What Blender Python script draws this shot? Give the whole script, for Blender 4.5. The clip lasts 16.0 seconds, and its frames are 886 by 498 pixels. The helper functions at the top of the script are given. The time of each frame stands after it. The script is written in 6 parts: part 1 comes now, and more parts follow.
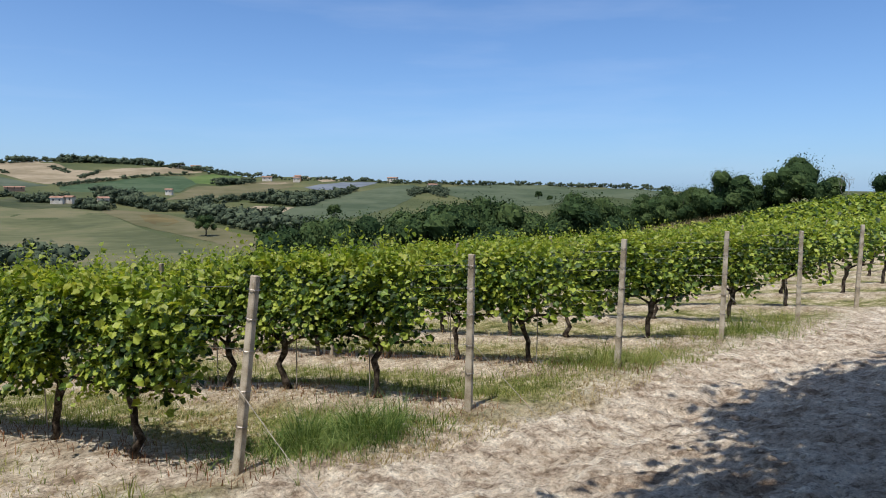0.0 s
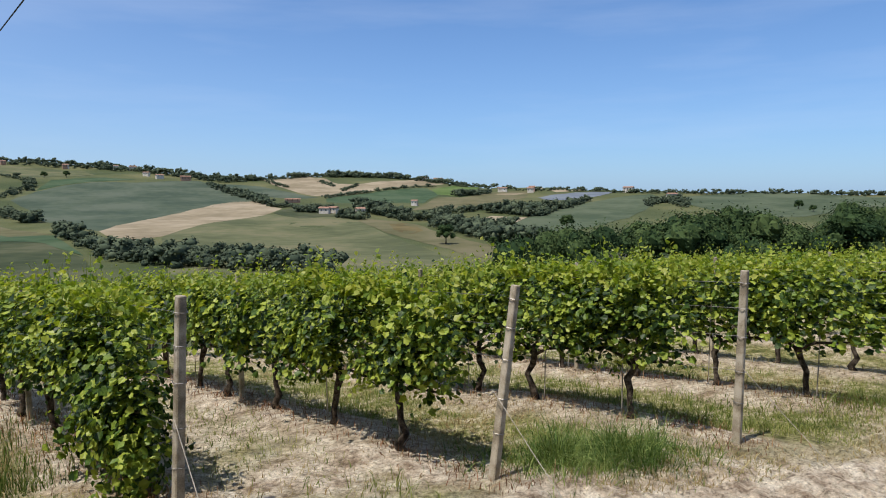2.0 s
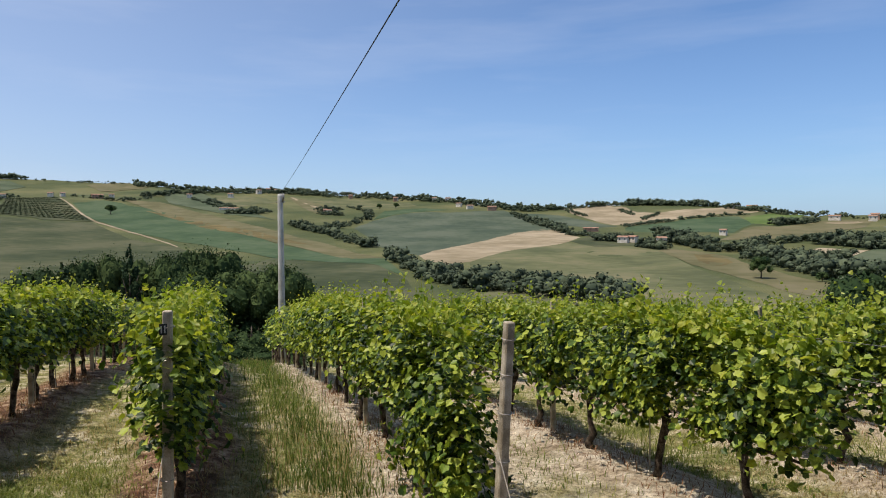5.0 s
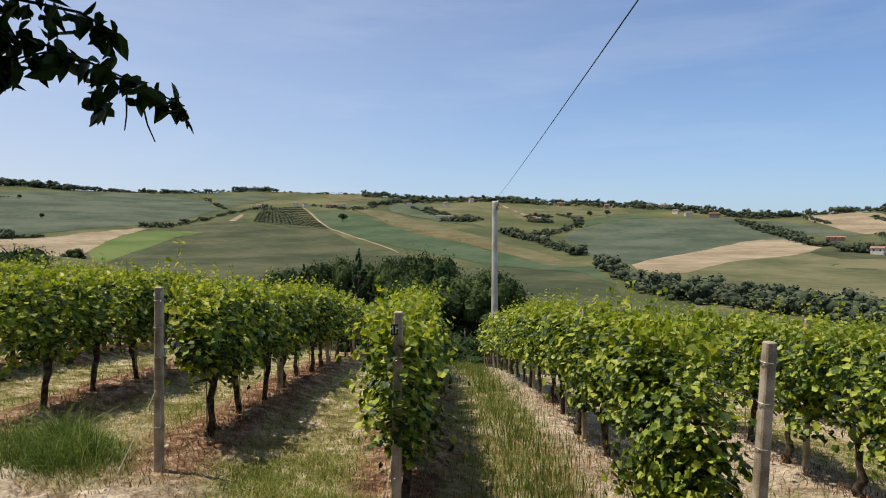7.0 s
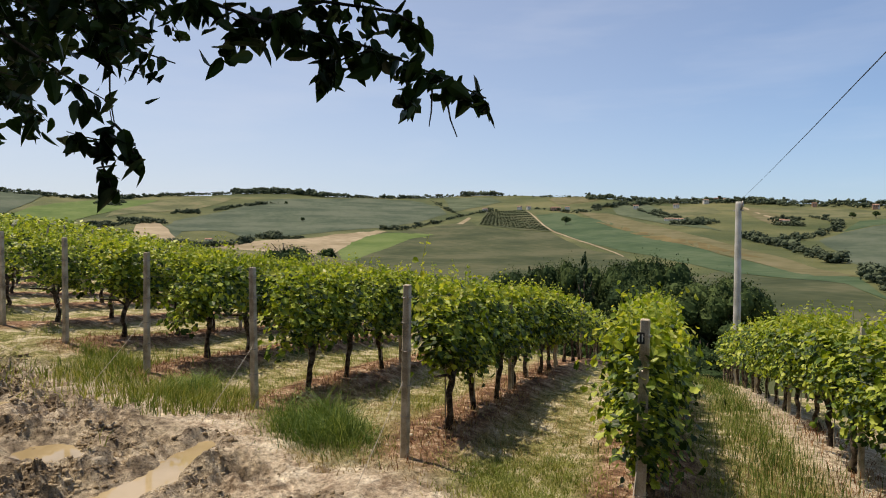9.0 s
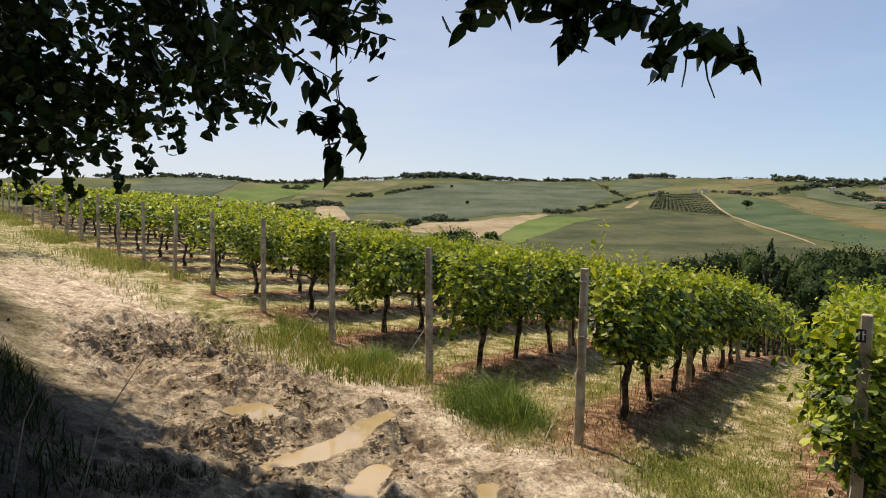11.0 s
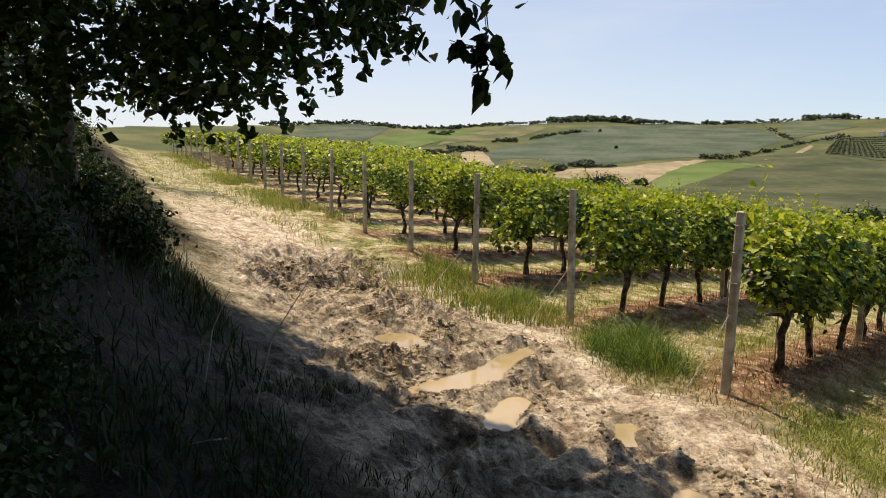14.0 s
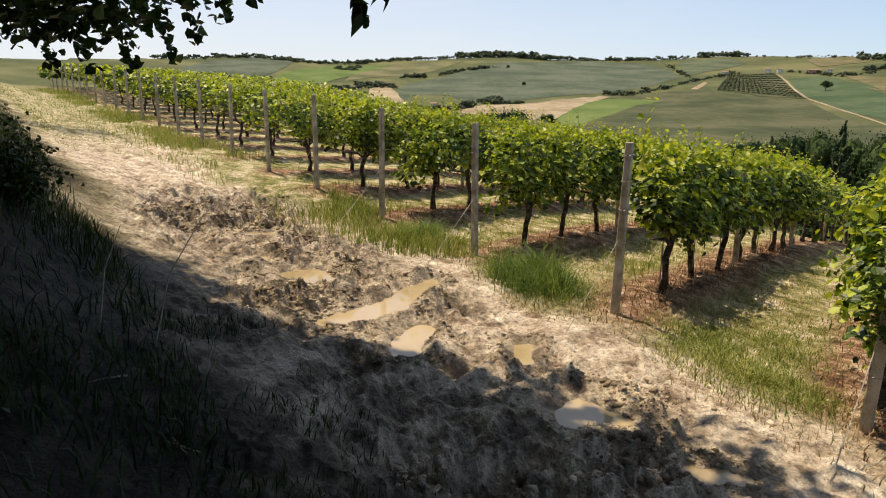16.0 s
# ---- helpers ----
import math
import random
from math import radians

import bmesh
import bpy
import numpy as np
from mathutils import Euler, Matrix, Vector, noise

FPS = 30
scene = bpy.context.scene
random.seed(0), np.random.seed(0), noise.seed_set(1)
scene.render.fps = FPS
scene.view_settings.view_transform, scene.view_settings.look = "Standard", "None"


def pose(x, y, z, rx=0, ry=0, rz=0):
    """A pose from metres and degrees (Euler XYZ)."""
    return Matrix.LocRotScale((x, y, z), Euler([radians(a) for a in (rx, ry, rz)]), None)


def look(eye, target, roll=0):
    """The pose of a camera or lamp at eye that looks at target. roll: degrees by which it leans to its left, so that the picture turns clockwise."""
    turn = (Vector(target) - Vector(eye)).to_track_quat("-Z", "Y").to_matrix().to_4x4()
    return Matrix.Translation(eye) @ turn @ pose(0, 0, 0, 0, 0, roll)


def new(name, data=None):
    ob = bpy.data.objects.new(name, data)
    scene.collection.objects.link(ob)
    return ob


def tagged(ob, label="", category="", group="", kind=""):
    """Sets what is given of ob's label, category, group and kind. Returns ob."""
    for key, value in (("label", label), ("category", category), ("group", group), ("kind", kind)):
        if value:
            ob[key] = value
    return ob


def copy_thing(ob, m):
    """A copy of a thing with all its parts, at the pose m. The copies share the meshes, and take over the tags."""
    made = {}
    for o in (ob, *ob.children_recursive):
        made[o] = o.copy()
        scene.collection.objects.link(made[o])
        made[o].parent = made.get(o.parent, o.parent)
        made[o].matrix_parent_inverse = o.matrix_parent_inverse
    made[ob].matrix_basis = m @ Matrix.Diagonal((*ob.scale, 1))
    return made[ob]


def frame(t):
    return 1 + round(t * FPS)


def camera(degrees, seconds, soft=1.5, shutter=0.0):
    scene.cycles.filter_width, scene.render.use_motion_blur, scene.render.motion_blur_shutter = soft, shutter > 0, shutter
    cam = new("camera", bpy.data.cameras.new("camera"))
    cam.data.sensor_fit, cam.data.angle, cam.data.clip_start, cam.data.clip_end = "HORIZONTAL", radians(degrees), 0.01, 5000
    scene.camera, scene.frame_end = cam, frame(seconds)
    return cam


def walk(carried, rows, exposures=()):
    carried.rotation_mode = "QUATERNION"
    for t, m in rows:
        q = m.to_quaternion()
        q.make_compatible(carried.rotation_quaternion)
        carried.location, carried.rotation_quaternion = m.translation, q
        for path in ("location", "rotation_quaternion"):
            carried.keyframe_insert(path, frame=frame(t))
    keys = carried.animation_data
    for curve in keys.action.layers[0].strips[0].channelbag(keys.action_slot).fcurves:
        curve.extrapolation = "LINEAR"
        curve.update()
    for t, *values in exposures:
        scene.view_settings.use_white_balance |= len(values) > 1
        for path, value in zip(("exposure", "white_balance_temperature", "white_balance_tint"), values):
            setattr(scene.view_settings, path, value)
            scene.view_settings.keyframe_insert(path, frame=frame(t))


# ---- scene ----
cam = camera(68.8, 16.0, soft=1.0)
PATH = [
    (0.0, 0.245, -0.142, 0.012, 84.04, -0.52, -20.49),
    (0.5, 0.176, -0.095, 0.013, 83.88, -0.38, -15.90),
    (1.0, 0.114, -0.051, 0.013, 83.97, -0.29, -10.80),
    (1.5, 0.058, -0.009, 0.010, 84.27, -0.10, -5.50),
    (2.0, 0.008, 0.030, 0.008, 84.86, 0.09, -0.16),
    (2.5, -0.036, 0.062, 0.006, 85.52, 0.16, 4.75),
    (3.0, -0.080, 0.093, 0.003, 86.10, 0.12, 9.21),
    (3.5, -0.123, 0.121, 0.002, 86.52, 0.17, 13.30),
    (6.0, -0.578, 0.689, -0.081, 87.89, 0.16, 34.56),
    (6.5, -0.633, 0.672, -0.083, 88.06, 0.11, 39.19),
    (7.0, -0.684, 0.653, -0.082, 88.20, 0.10, 44.09),
    (7.5, -0.733, 0.635, -0.078, 88.33, 0.10, 49.34),
    (8.0, -0.785, 0.621, -0.081, 88.45, -0.01, 54.41),
    (8.5, -0.835, 0.609, -0.088, 88.55, -0.03, 59.30),
    (9.0, -0.881, 0.597, -0.093, 88.46, -0.12, 63.63),
    (11.5, -1.007, 0.468, -0.120, 86.25, -0.48, 81.36),
    (12.0, -1.009, 0.460, -0.126, 85.49, -0.44, 84.71),
    (12.5, -1.001, 0.457, -0.132, 84.76, -0.54, 87.56),
    (13.0, -0.975, 0.463, -0.145, 84.01, -0.56, 89.53),
    (13.5, -0.936, 0.471, -0.160, 83.12, -0.52, 90.55),
    (14.0, -0.896, 0.477, -0.173, 82.03, -0.53, 90.65),
    (14.5, -0.861, 0.485, -0.186, 80.82, -0.51, 89.94),
    (15.0, -0.832, 0.500, -0.198, 79.50, -0.49, 88.66),
    (15.5, -0.809, 0.524, -0.208, 78.06, -0.48, 86.09),
    (16.0, -0.789, 0.556, -0.213, 76.67, -0.53, 82.75),
]
EXPOSURES = [(0, 0.0, 6150, 12), (3.5, 0.04, 6400, 12), (7, 0.09, 7050, 14), (9, 0.12, 7450, 14), (11.5, 0.25, 7850, 14), (16, 0.37, 7950, 14)]
walk(cam, [(t, pose(*m)) for t, *m in PATH], EXPOSURES)

# ---- world, sun ----
SUN_YAW, SUN_EL = 130.0, 69.0
world = bpy.data.worlds.new("sky")
scene.world = world
world.use_nodes = True
wn, wl = world.node_tree.nodes, world.node_tree.links
wn.clear()
sky = wn.new("ShaderNodeTexSky")
sky.sky_type, sky.sun_disc = "NISHITA", False
sky.sun_elevation, sky.sun_rotation = radians(SUN_EL), radians(-SUN_YAW)
sky.air_density, sky.dust_density, sky.ozone_density = 0.85, 0.4, 2.0
bg = wn.new("ShaderNodeBackground")
bg.inputs["Strength"].default_value = 0.112
wout = wn.new("ShaderNodeOutputWorld")
tint = wn.new("ShaderNodeMix")
tint.data_type, tint.blend_type = "RGBA", "MULTIPLY"
tint.inputs[0].default_value = 1.0
tint.inputs[7].default_value = (0.7, 0.97, 1.23, 1)
wl.new(sky.outputs[0], tint.inputs[6])
# thin streaks of high cloud
coord, stretch, streak, veil = wn.new("ShaderNodeTexCoord"), wn.new("ShaderNodeMapping"), wn.new("ShaderNodeTexNoise"), wn.new("ShaderNodeValToRGB")
stretch.inputs["Scale"].default_value, stretch.inputs["Rotation"].default_value = (1.4, 2.2, 11.0), (0.25, 0.15, 0.3)
streak.inputs["Scale"].default_value, streak.inputs["Detail"].default_value, streak.inputs["Roughness"].default_value = 1.3, 5, 0.55
veil.color_ramp.elements[0].position, veil.color_ramp.elements[0].color = 0.5, (0, 0, 0, 1)
veil.color_ramp.elements[1].position, veil.color_ramp.elements[1].color = 0.8, (0.16, 0.16, 0.16, 1)
wl.new(coord.outputs["Generated"], stretch.inputs[0])
wl.new(stretch.outputs[0], streak.inputs["Vector"])
wl.new(streak.outputs[0], veil.inputs[0])
cloud = wn.new("ShaderNodeMix")
cloud.data_type = "RGBA"
cloud.inputs[7].default_value = (8.2, 8.6, 9.4, 1)
wl.new(veil.outputs[0], cloud.inputs[0])
wl.new(tint.outputs[2], cloud.inputs[6])
# haze paling the sky towards the sun
toward, spread = wn.new("ShaderNodeVectorMath"), wn.new("ShaderNodeMapRange")
toward.operation = "DOT_PRODUCT"
toward.inputs[1].default_value = (-math.sin(radians(SUN_YAW)) * math.cos(radians(SUN_EL)), math.cos(radians(SUN_YAW)) * math.cos(radians(SUN_EL)), math.sin(radians(SUN_EL)))
spread.inputs["From Min"].default_value, spread.inputs["From Max"].default_value, spread.inputs["To Max"].default_value = 0.1, 0.5, 0.27
wl.new(coord.outputs["Generated"], toward.inputs[0])
wl.new(toward.outputs["Value"], spread.inputs[0])
haze = wn.new("ShaderNodeMix")
haze.data_type = "RGBA"
haze.inputs[7].default_value = (5.9, 6.4, 7.2, 1)
level, flat, low_air, near_sun, low_haze, total = (wn.new(k) for k in ("ShaderNodeSeparateXYZ", "ShaderNodeMath", "ShaderNodeMath", "ShaderNodeVectorMath", "ShaderNodeMath", "ShaderNodeMath"))
flat.operation, low_air.operation, near_sun.operation, low_haze.operation, total.operation = "SUBTRACT", "POWER", "DOT_PRODUCT", "MULTIPLY", "ADD"
flat.inputs[0].default_value, low_air.inputs[1].default_value, flat.use_clamp = 1.0, 5.0, True
near_sun.inputs[1].default_value = (-math.sin(radians(SUN_YAW)), math.cos(radians(SUN_YAW)), 0)
sunward = wn.new("ShaderNodeMapRange")
sunward.inputs["From Min"].default_value, sunward.inputs["From Max"].default_value, sunward.inputs["To Min"].default_value, sunward.inputs["To Max"].default_value = -0.6, 0.7, 0.1, 0.6
wl.new(coord.outputs["Generated"], level.inputs[0])
wl.new(level.outputs["Z"], flat.inputs[1])
wl.new(flat.outputs[0], low_air.inputs[0])
wl.new(coord.outputs["Generated"], near_sun.inputs[0])
wl.new(near_sun.outputs["Value"], sunward.inputs[0])
wl.new(sunward.outputs[0], low_haze.inputs[0])
wl.new(low_air.outputs[0], low_haze.inputs[1])
wl.new(spread.outputs[0], total.inputs[0])
wl.new(low_haze.outputs[0], total.inputs[1])
wl.new(total.outputs[0], haze.inputs[0])
air, air_part = wn.new("ShaderNodeMix"), wn.new("ShaderNodeMath")
air.data_type, air_part.operation, air_part.inputs[1].default_value = "RGBA", "MULTIPLY", 0.5
air.inputs[7].default_value = (2.6, 4.25, 6.8, 1)
wl.new(low_air.outputs[0], air_part.inputs[0])
wl.new(air_part.outputs[0], air.inputs[0])
wl.new(cloud.outputs[2], air.inputs[6])
wl.new(air.outputs[2], haze.inputs[6])
wl.new(haze.outputs[2], bg.inputs[0])
wl.new(bg.outputs[0], wout.inputs[0])
sun_dir = Vector((-math.sin(radians(SUN_YAW)) * math.cos(radians(SUN_EL)), math.cos(radians(SUN_YAW)) * math.cos(radians(SUN_EL)), math.sin(radians(SUN_EL))))
sun = new("sun", bpy.data.lights.new("sun", "SUN"))
sun.data.energy, sun.data.angle, sun.data.color = 4.9, radians(0.55), (1.0, 0.925, 0.8)
sun.matrix_world = look(sun_dir * 50, (0, 0, 0))

# ---- numbers of the place ----
ROW_YAW = radians(44.5)
RU = np.array((-math.sin(ROW_YAW), math.cos(ROW_YAW)))          # along a vine row, away from the track
RS = np.array((-math.cos(ROW_YAW), -math.sin(ROW_YAW)))         # across the rows, up the track
ROW_GAP, ROW_ZERO, VINE_GAP = 2.45, -4.5, 1.28


def hash2(ix, iy, seed):
    h = np.sin(ix * 127.1 + iy * 311.7 + seed * 74.7) * 43758.5453
    return h - np.floor(h)


def vnoise(x, y, seed=0):
    """Smooth value noise of two coordinates, -1 to 1."""
    x, y = np.asarray(x, float), np.asarray(y, float)
    ix, iy = np.floor(x), np.floor(y)
    fx, fy = x - ix, y - iy
    fx, fy = fx * fx * (3 - 2 * fx), fy * fy * (3 - 2 * fy)
    a, b = hash2(ix, iy, seed), hash2(ix + 1, iy, seed)
    c, d = hash2(ix, iy + 1, seed), hash2(ix + 1, iy + 1, seed)
    return 2 * ((a * (1 - fx) + b * fx) * (1 - fy) + (c * (1 - fx) + d * fx) * fy) - 1


def fbm(x, y, seed=0, octaves=4):
    return sum(vnoise(x * 2 ** o, y * 2 ** o, seed + o) * 0.5 ** o for o in range(octaves))


def step(a, b, x):
    q = np.clip((np.asarray(x, float) - a) / (b - a), 0, 1)
    return q * q * (3 - 2 * q)


def us(x, y):
    return x * RU[0] + y * RU[1], x * RS[0] + y * RS[1]


def xy(u, s):
    return u * RU[0] + s * RS[0], u * RU[1] + s * RS[1]


def edge_u(s):
    """Where the end posts stand: u as a function of s."""
    s = np.asarray(s, float)
    return 6.28 + 0.405 * s - 0.3125 * np.log(np.cosh((np.clip(s, -400, 400) - 1.9) / 2.5))


RIDGE_AZ = (-62, -40, -36, -31, -27, -22, -14, -9.5, -4.8, -2, 0, 5, 9, 14, 17.5, 20.5, 22.4, 27, 31.7, 36, 39.5, 43.5, 48.6, 51, 56, 60, 63.5, 68.5, 73, 77, 80, 84, 87, 90, 94, 97.6, 100.5, 104, 110, 120)
RIDGE_EL = (-0.3, -0.75, -0.55, -0.4, -0.2, -0.2, 0.0, 0.2, 0.15, 0.35, 0.8, 1.15, 1.2, 1.0, 0.95, 1.1, 1.35, 1.85, 2.1, 2.2, 2.4, 2.3, 2.65, 2.95, 3.05, 3.15, 3.0, 2.9, 2.95, 3.15, 3.1, 2.7, 2.85, 2.65, 2.55, 2.85, 2.95, 2.6, 2.3, 2.0)


def skyline(az):
    """Height of the far ridge in degrees, by the compass."""
    return sum(np.interp(az + o, RIDGE_AZ, RIDGE_EL) for o in (-1.2, -0.4, 0.4, 1.2)) / 4 + 0.1


def far_dist(el):
    return 110 * np.exp(0.215 * (el + 9))


def far_z(x, y):
    d = np.hypot(x, y) + 1e-6
    az = np.degrees(np.arctan2(-x, y))
    el = 9 * 0 + np.log(np.maximum(d, 40) / 110) / 0.215 - 9
    top = skyline(az)
    over = np.maximum(el - top, 0)
    el = np.minimum(el, top) - over * 1.2
    el = el + 0.16 * vnoise(az / 6, np.log(d) * 5, 3) * step(-8, -4, el) * (over == 0)
    return d * np.tan(np.radians(el))


# water-filled ruts of the track: points (x, y, half width) along each
PUDDLES = [[(-10.64, -1.28, 0.2), (-10.5, -0.85, 0.22)], [(-9.3, -0.8, 0.12), (-9.24, -0.64, 0.13)], [(-8.66, -0.35, 0.2), (-8.62, -0.14, 0.32), (-8.53, 0.07, 0.22)],
           [(-7.07, 0.24, 0.2), (-7.25, 0.52, 0.23), (-7.55, 0.82, 0.22), (-7.96, 1.1, 0.17), (-8.45, 1.41, 0.12)], [(-6.34, 0.92, 0.16), (-6.67, 1.02, 0.17), (-6.95, 1.14, 0.12)],
           [(-6.11, 1.98, 0.12), (-6.47, 2.08, 0.11)], [(-5.16, 2.1, 0.17), (-5.21, 2.28, 0.25), (-5.16, 2.42, 0.15)], [(-4.35, 2.75, 0.14), (-4.3, 2.98, 0.1)]]


def puddle_r(x, y, puddle):
    """Distance from a puddle's middle line, 1 at its shore."""
    out = np.full(np.shape(x), 1e9)
    for (ax, ay, aw), (bx, by, bw) in zip(puddle, puddle[1:]):
        q = np.clip(((x - ax) * (bx - ax) + (y - ay) * (by - ay)) / ((bx - ax) ** 2 + (by - ay) ** 2), 0, 1)
        out = np.minimum(out, np.hypot(x - ax - q * (bx - ax), y - ay - q * (by - ay)) / (aw + q * (bw - aw)))
    return out + 0.3 * vnoise(x * 4, y * 4, 5) + 0.16 * vnoise(x * 11, y * 11, 15)


def ground_z(x, y, fine=True):
    x, y = np.asarray(x, float), np.asarray(y, float)
    u, s = us(x, y)
    e = u - edge_u(s)
    base = -2.66 + 0.061 * 1.5 * np.logaddexp(0, (s - 0.5) / 1.5) - 0.09 * 15 * np.logaddexp(0, (s - 66) / 15.0)
    p = np.clip(e, 0, 30)
    down = -(0.06 * p + 0.0037 * p * p) - 0.21 * np.maximum(e - 30, 0)
    keep = 0.1 + 0.9 * step(-85, -33, s)
    keep = keep * (1 - 0.75 * step(12, 40, s))
    q = np.maximum(-e, 0)
    track = 0.2 * np.maximum(q - 1.8, 0) - 0.2 * np.maximum(q - 6.5, 0)
    flat = step(0.3, 1.8, s) * step(11, 8.5, s)
    track = track * (1 - flat) + flat * (0.294 * np.maximum(q - 3.3, 0) - 0.294 * np.maximum(q - 6.5, 0))
    bank = 1.15 * step(4.3, 7.0, q) * step(3.0, 7.0, s)
    rise = 1.6 * step(-35, -65, s) * step(34, 10, e)
    fall = -0.175 * np.clip(e - 27, 0, 45) * step(-35, -60, s)
    z = base + down * keep + track + bank + rise + fall
    if fine:
        d = np.hypot(x, y)
        near = 1 - step(14, 40, d)
        on = step(0.2, -0.7, e) * step(5.6, 4.4, q)
        z = z + 0.05 * fbm(x * 0.55, y * 0.55, 11) * near
        rough = step(0.2, 1.6, s) * step(14, 9.5, s) * on
        deep = step(4.3, 3.4, q) * step(0.7, 1.6, q)
        calm = np.ones_like(x)
        pools = [(puddle_r(x, y, p), level) for p, level in zip(PUDDLES, LEVELS)] if np.size(x) > 1 or float(np.max(rough)) > 0 else []
        for r, level in pools:
            calm = np.minimum(calm, step(1.0, 1.7, r))
        lump = 0.55 - np.abs(fbm(x * 2.3 + 0.3 * vnoise(x * 5, y * 5, 22), y * 2.3, 21, 4))
        ridge_w = np.clip(0.55 + 0.9 * fbm(x * 0.8, y * 0.8, 36, 2), 0.12, 1.2)
        crumb = (1 - np.abs(vnoise(x * 5 + 0.4 * vnoise(x * 9, y * 9, 30), y * 5, 32))) ** 2 + 0.65 * (1 - np.abs(vnoise(x * 10, y * 10, 33))) ** 2 + 0.4 * vnoise(x * 19, y * 19, 34)
        z = z + rough * calm * ((0.15 * lump - 0.045) * deep + 0.125 * (crumb - 0.8) * (0.35 + 0.65 * deep) * ridge_w)
        for r, level in pools:
            basin = level + np.where(r < 1, -0.05 * (1 - r * r), 0.1 * (r - 1)) + 0.012 * vnoise(x * 14, y * 14, 16)
            w = step(2.3, 1.25, r)
            z = z * (1 - w) + basin * w + 0.08 * np.exp(-((r - 2.1) / 0.5) ** 2) * np.clip(0.5 + vnoise(x * 3, y * 3, 6), 0, 1.3) * rough
        ruts = np.exp(-((q - 1.7) / 0.3) ** 2) + np.exp(-((q - 3.2) / 0.3) ** 2)
        z = z - 0.05 * ruts * step(6, 10, s) * step(50, 30, s) + on * 0.02 * np.abs(vnoise(x * 5, y * 5, 37)) * near
        z = z + (1 - rough) * ((0.014 + 0.022 * on) * fbm(x * 3.3, y * 3.3, 41, 4) + 0.028 * on * vnoise(x * 13, y * 13, 43) + 0.02 * on * (1 - np.abs(vnoise(x * 7, y * 7, 44))) ** 3) * near
        ph = (s - ROW_ZERO) / ROW_GAP
        off_row = np.abs(ph - np.round(ph)) * ROW_GAP
        z = z - 0.09 * step(0.2, 0.75, off_row) * step(-0.2, 0.8, e) * step(34, 28, e)
    w = step(78, 114, np.hypot(x, y))
    return z * (1 - w) + far_z(x, y) * w


LEVELS = [min(float(ground_z(px, py, False)) for px, py, _ in p) - 0.05 for p in PUDDLES]


def gz(x, y):
    return float(ground_z(x, y))


# ---- materials ----
def material(name, colours, scale=4.0, rough=0.8, bump=0.3, bump_scale=40.0, spec=0.3, detail=6.0, coat=None, random=0.0, translucent=0.0, metallic=0.0, sway=None):
    """A surface with two scales of colour variation and a fine relief, in metres."""
    m = bpy.data.materials.new(name)
    m.use_nodes = True
    n, l = m.node_tree.nodes, m.node_tree.links
    b = n["Principled BSDF"]
    b.inputs["Roughness"].default_value, b.inputs["Specular IOR Level"].default_value, b.inputs["Metallic"].default_value = rough, spec, metallic
    geo = n.new("ShaderNodeNewGeometry")
    big, small = n.new("ShaderNodeTexNoise"), n.new("ShaderNodeTexNoise")
    big.inputs["Scale"].default_value, big.inputs["Detail"].default_value = scale, detail
    small.inputs["Scale"].default_value, small.inputs["Detail"].default_value = bump_scale, 4
    l.new(geo.outputs["Position"], big.inputs["Vector"])
    l.new(geo.outputs["Position"], small.inputs["Vector"])
    mix = n.new("ShaderNodeMath")
    mix.operation = "MULTIPLY_ADD"
    l.new(small.outputs[0], mix.inputs[0])
    mix.inputs[1].default_value = 0.45
    add = n.new("ShaderNodeMath")
    add.operation = "SUBTRACT"
    l.new(big.outputs[0], add.inputs[0])
    add.inputs[1].default_value = 0.22
    l.new(add.outputs[0], mix.inputs[2])
    last = mix
    if random:
        isl = n.new("ShaderNodeMath")
        isl.operation = "MULTIPLY_ADD"
        l.new(geo.outputs["Random Per Island"], isl.inputs[0])
        isl.inputs[1].default_value = random
        off = n.new("ShaderNodeMath")
        off.operation = "SUBTRACT"
        l.new(mix.outputs[0], off.inputs[0])
        off.inputs[1].default_value = random / 2
        l.new(off.outputs[0], isl.inputs[2])
        last = isl
    ramp = n.new("ShaderNodeValToRGB")
    els = ramp.color_ramp.elements
    while len(els) < len(colours):
        els.new(0.5)
    for i, c in enumerate(colours):
        lo, hi = (0.25, 0.75) if random else (0.35, 0.65)
        els[i].position, els[i].color = lo + (hi - lo) * i / max(1, len(colours) - 1), (*c, 1)
    l.new(last.outputs[0], ramp.inputs[0])
    l.new(ramp.outputs[0], b.inputs["Base Color"])
    if bump:
        bp = n.new("ShaderNodeBump")
        bp.inputs["Strength"].default_value, bp.inputs["Distance"].default_value = bump, 0.6 / bump_scale
        l.new(small.outputs[0], bp.inputs["Height"])
        l.new(bp.outputs[0], b.inputs["Normal"])
    if translucent:
        tr = n.new("ShaderNodeBsdfTranslucent")
        gain = n.new("ShaderNodeMixRGB")
        gain.blend_type = "MULTIPLY"
        gain.inputs[0].default_value = 1
        gain.inputs[2].default_value = (1.5, 1.45, 0.6, 1)
        l.new(ramp.outputs[0], gain.inputs[1])
        l.new(gain.outputs[0], tr.inputs[0])
        mx = n.new("ShaderNodeMixShader")
        mx.inputs[0].default_value = translucent
        l.new(b.outputs[0], mx.inputs[1])
        l.new(tr.outputs[0], mx.inputs[2])
        l.new(mx.outputs[0], n["Material Output"].inputs[0])
    return m


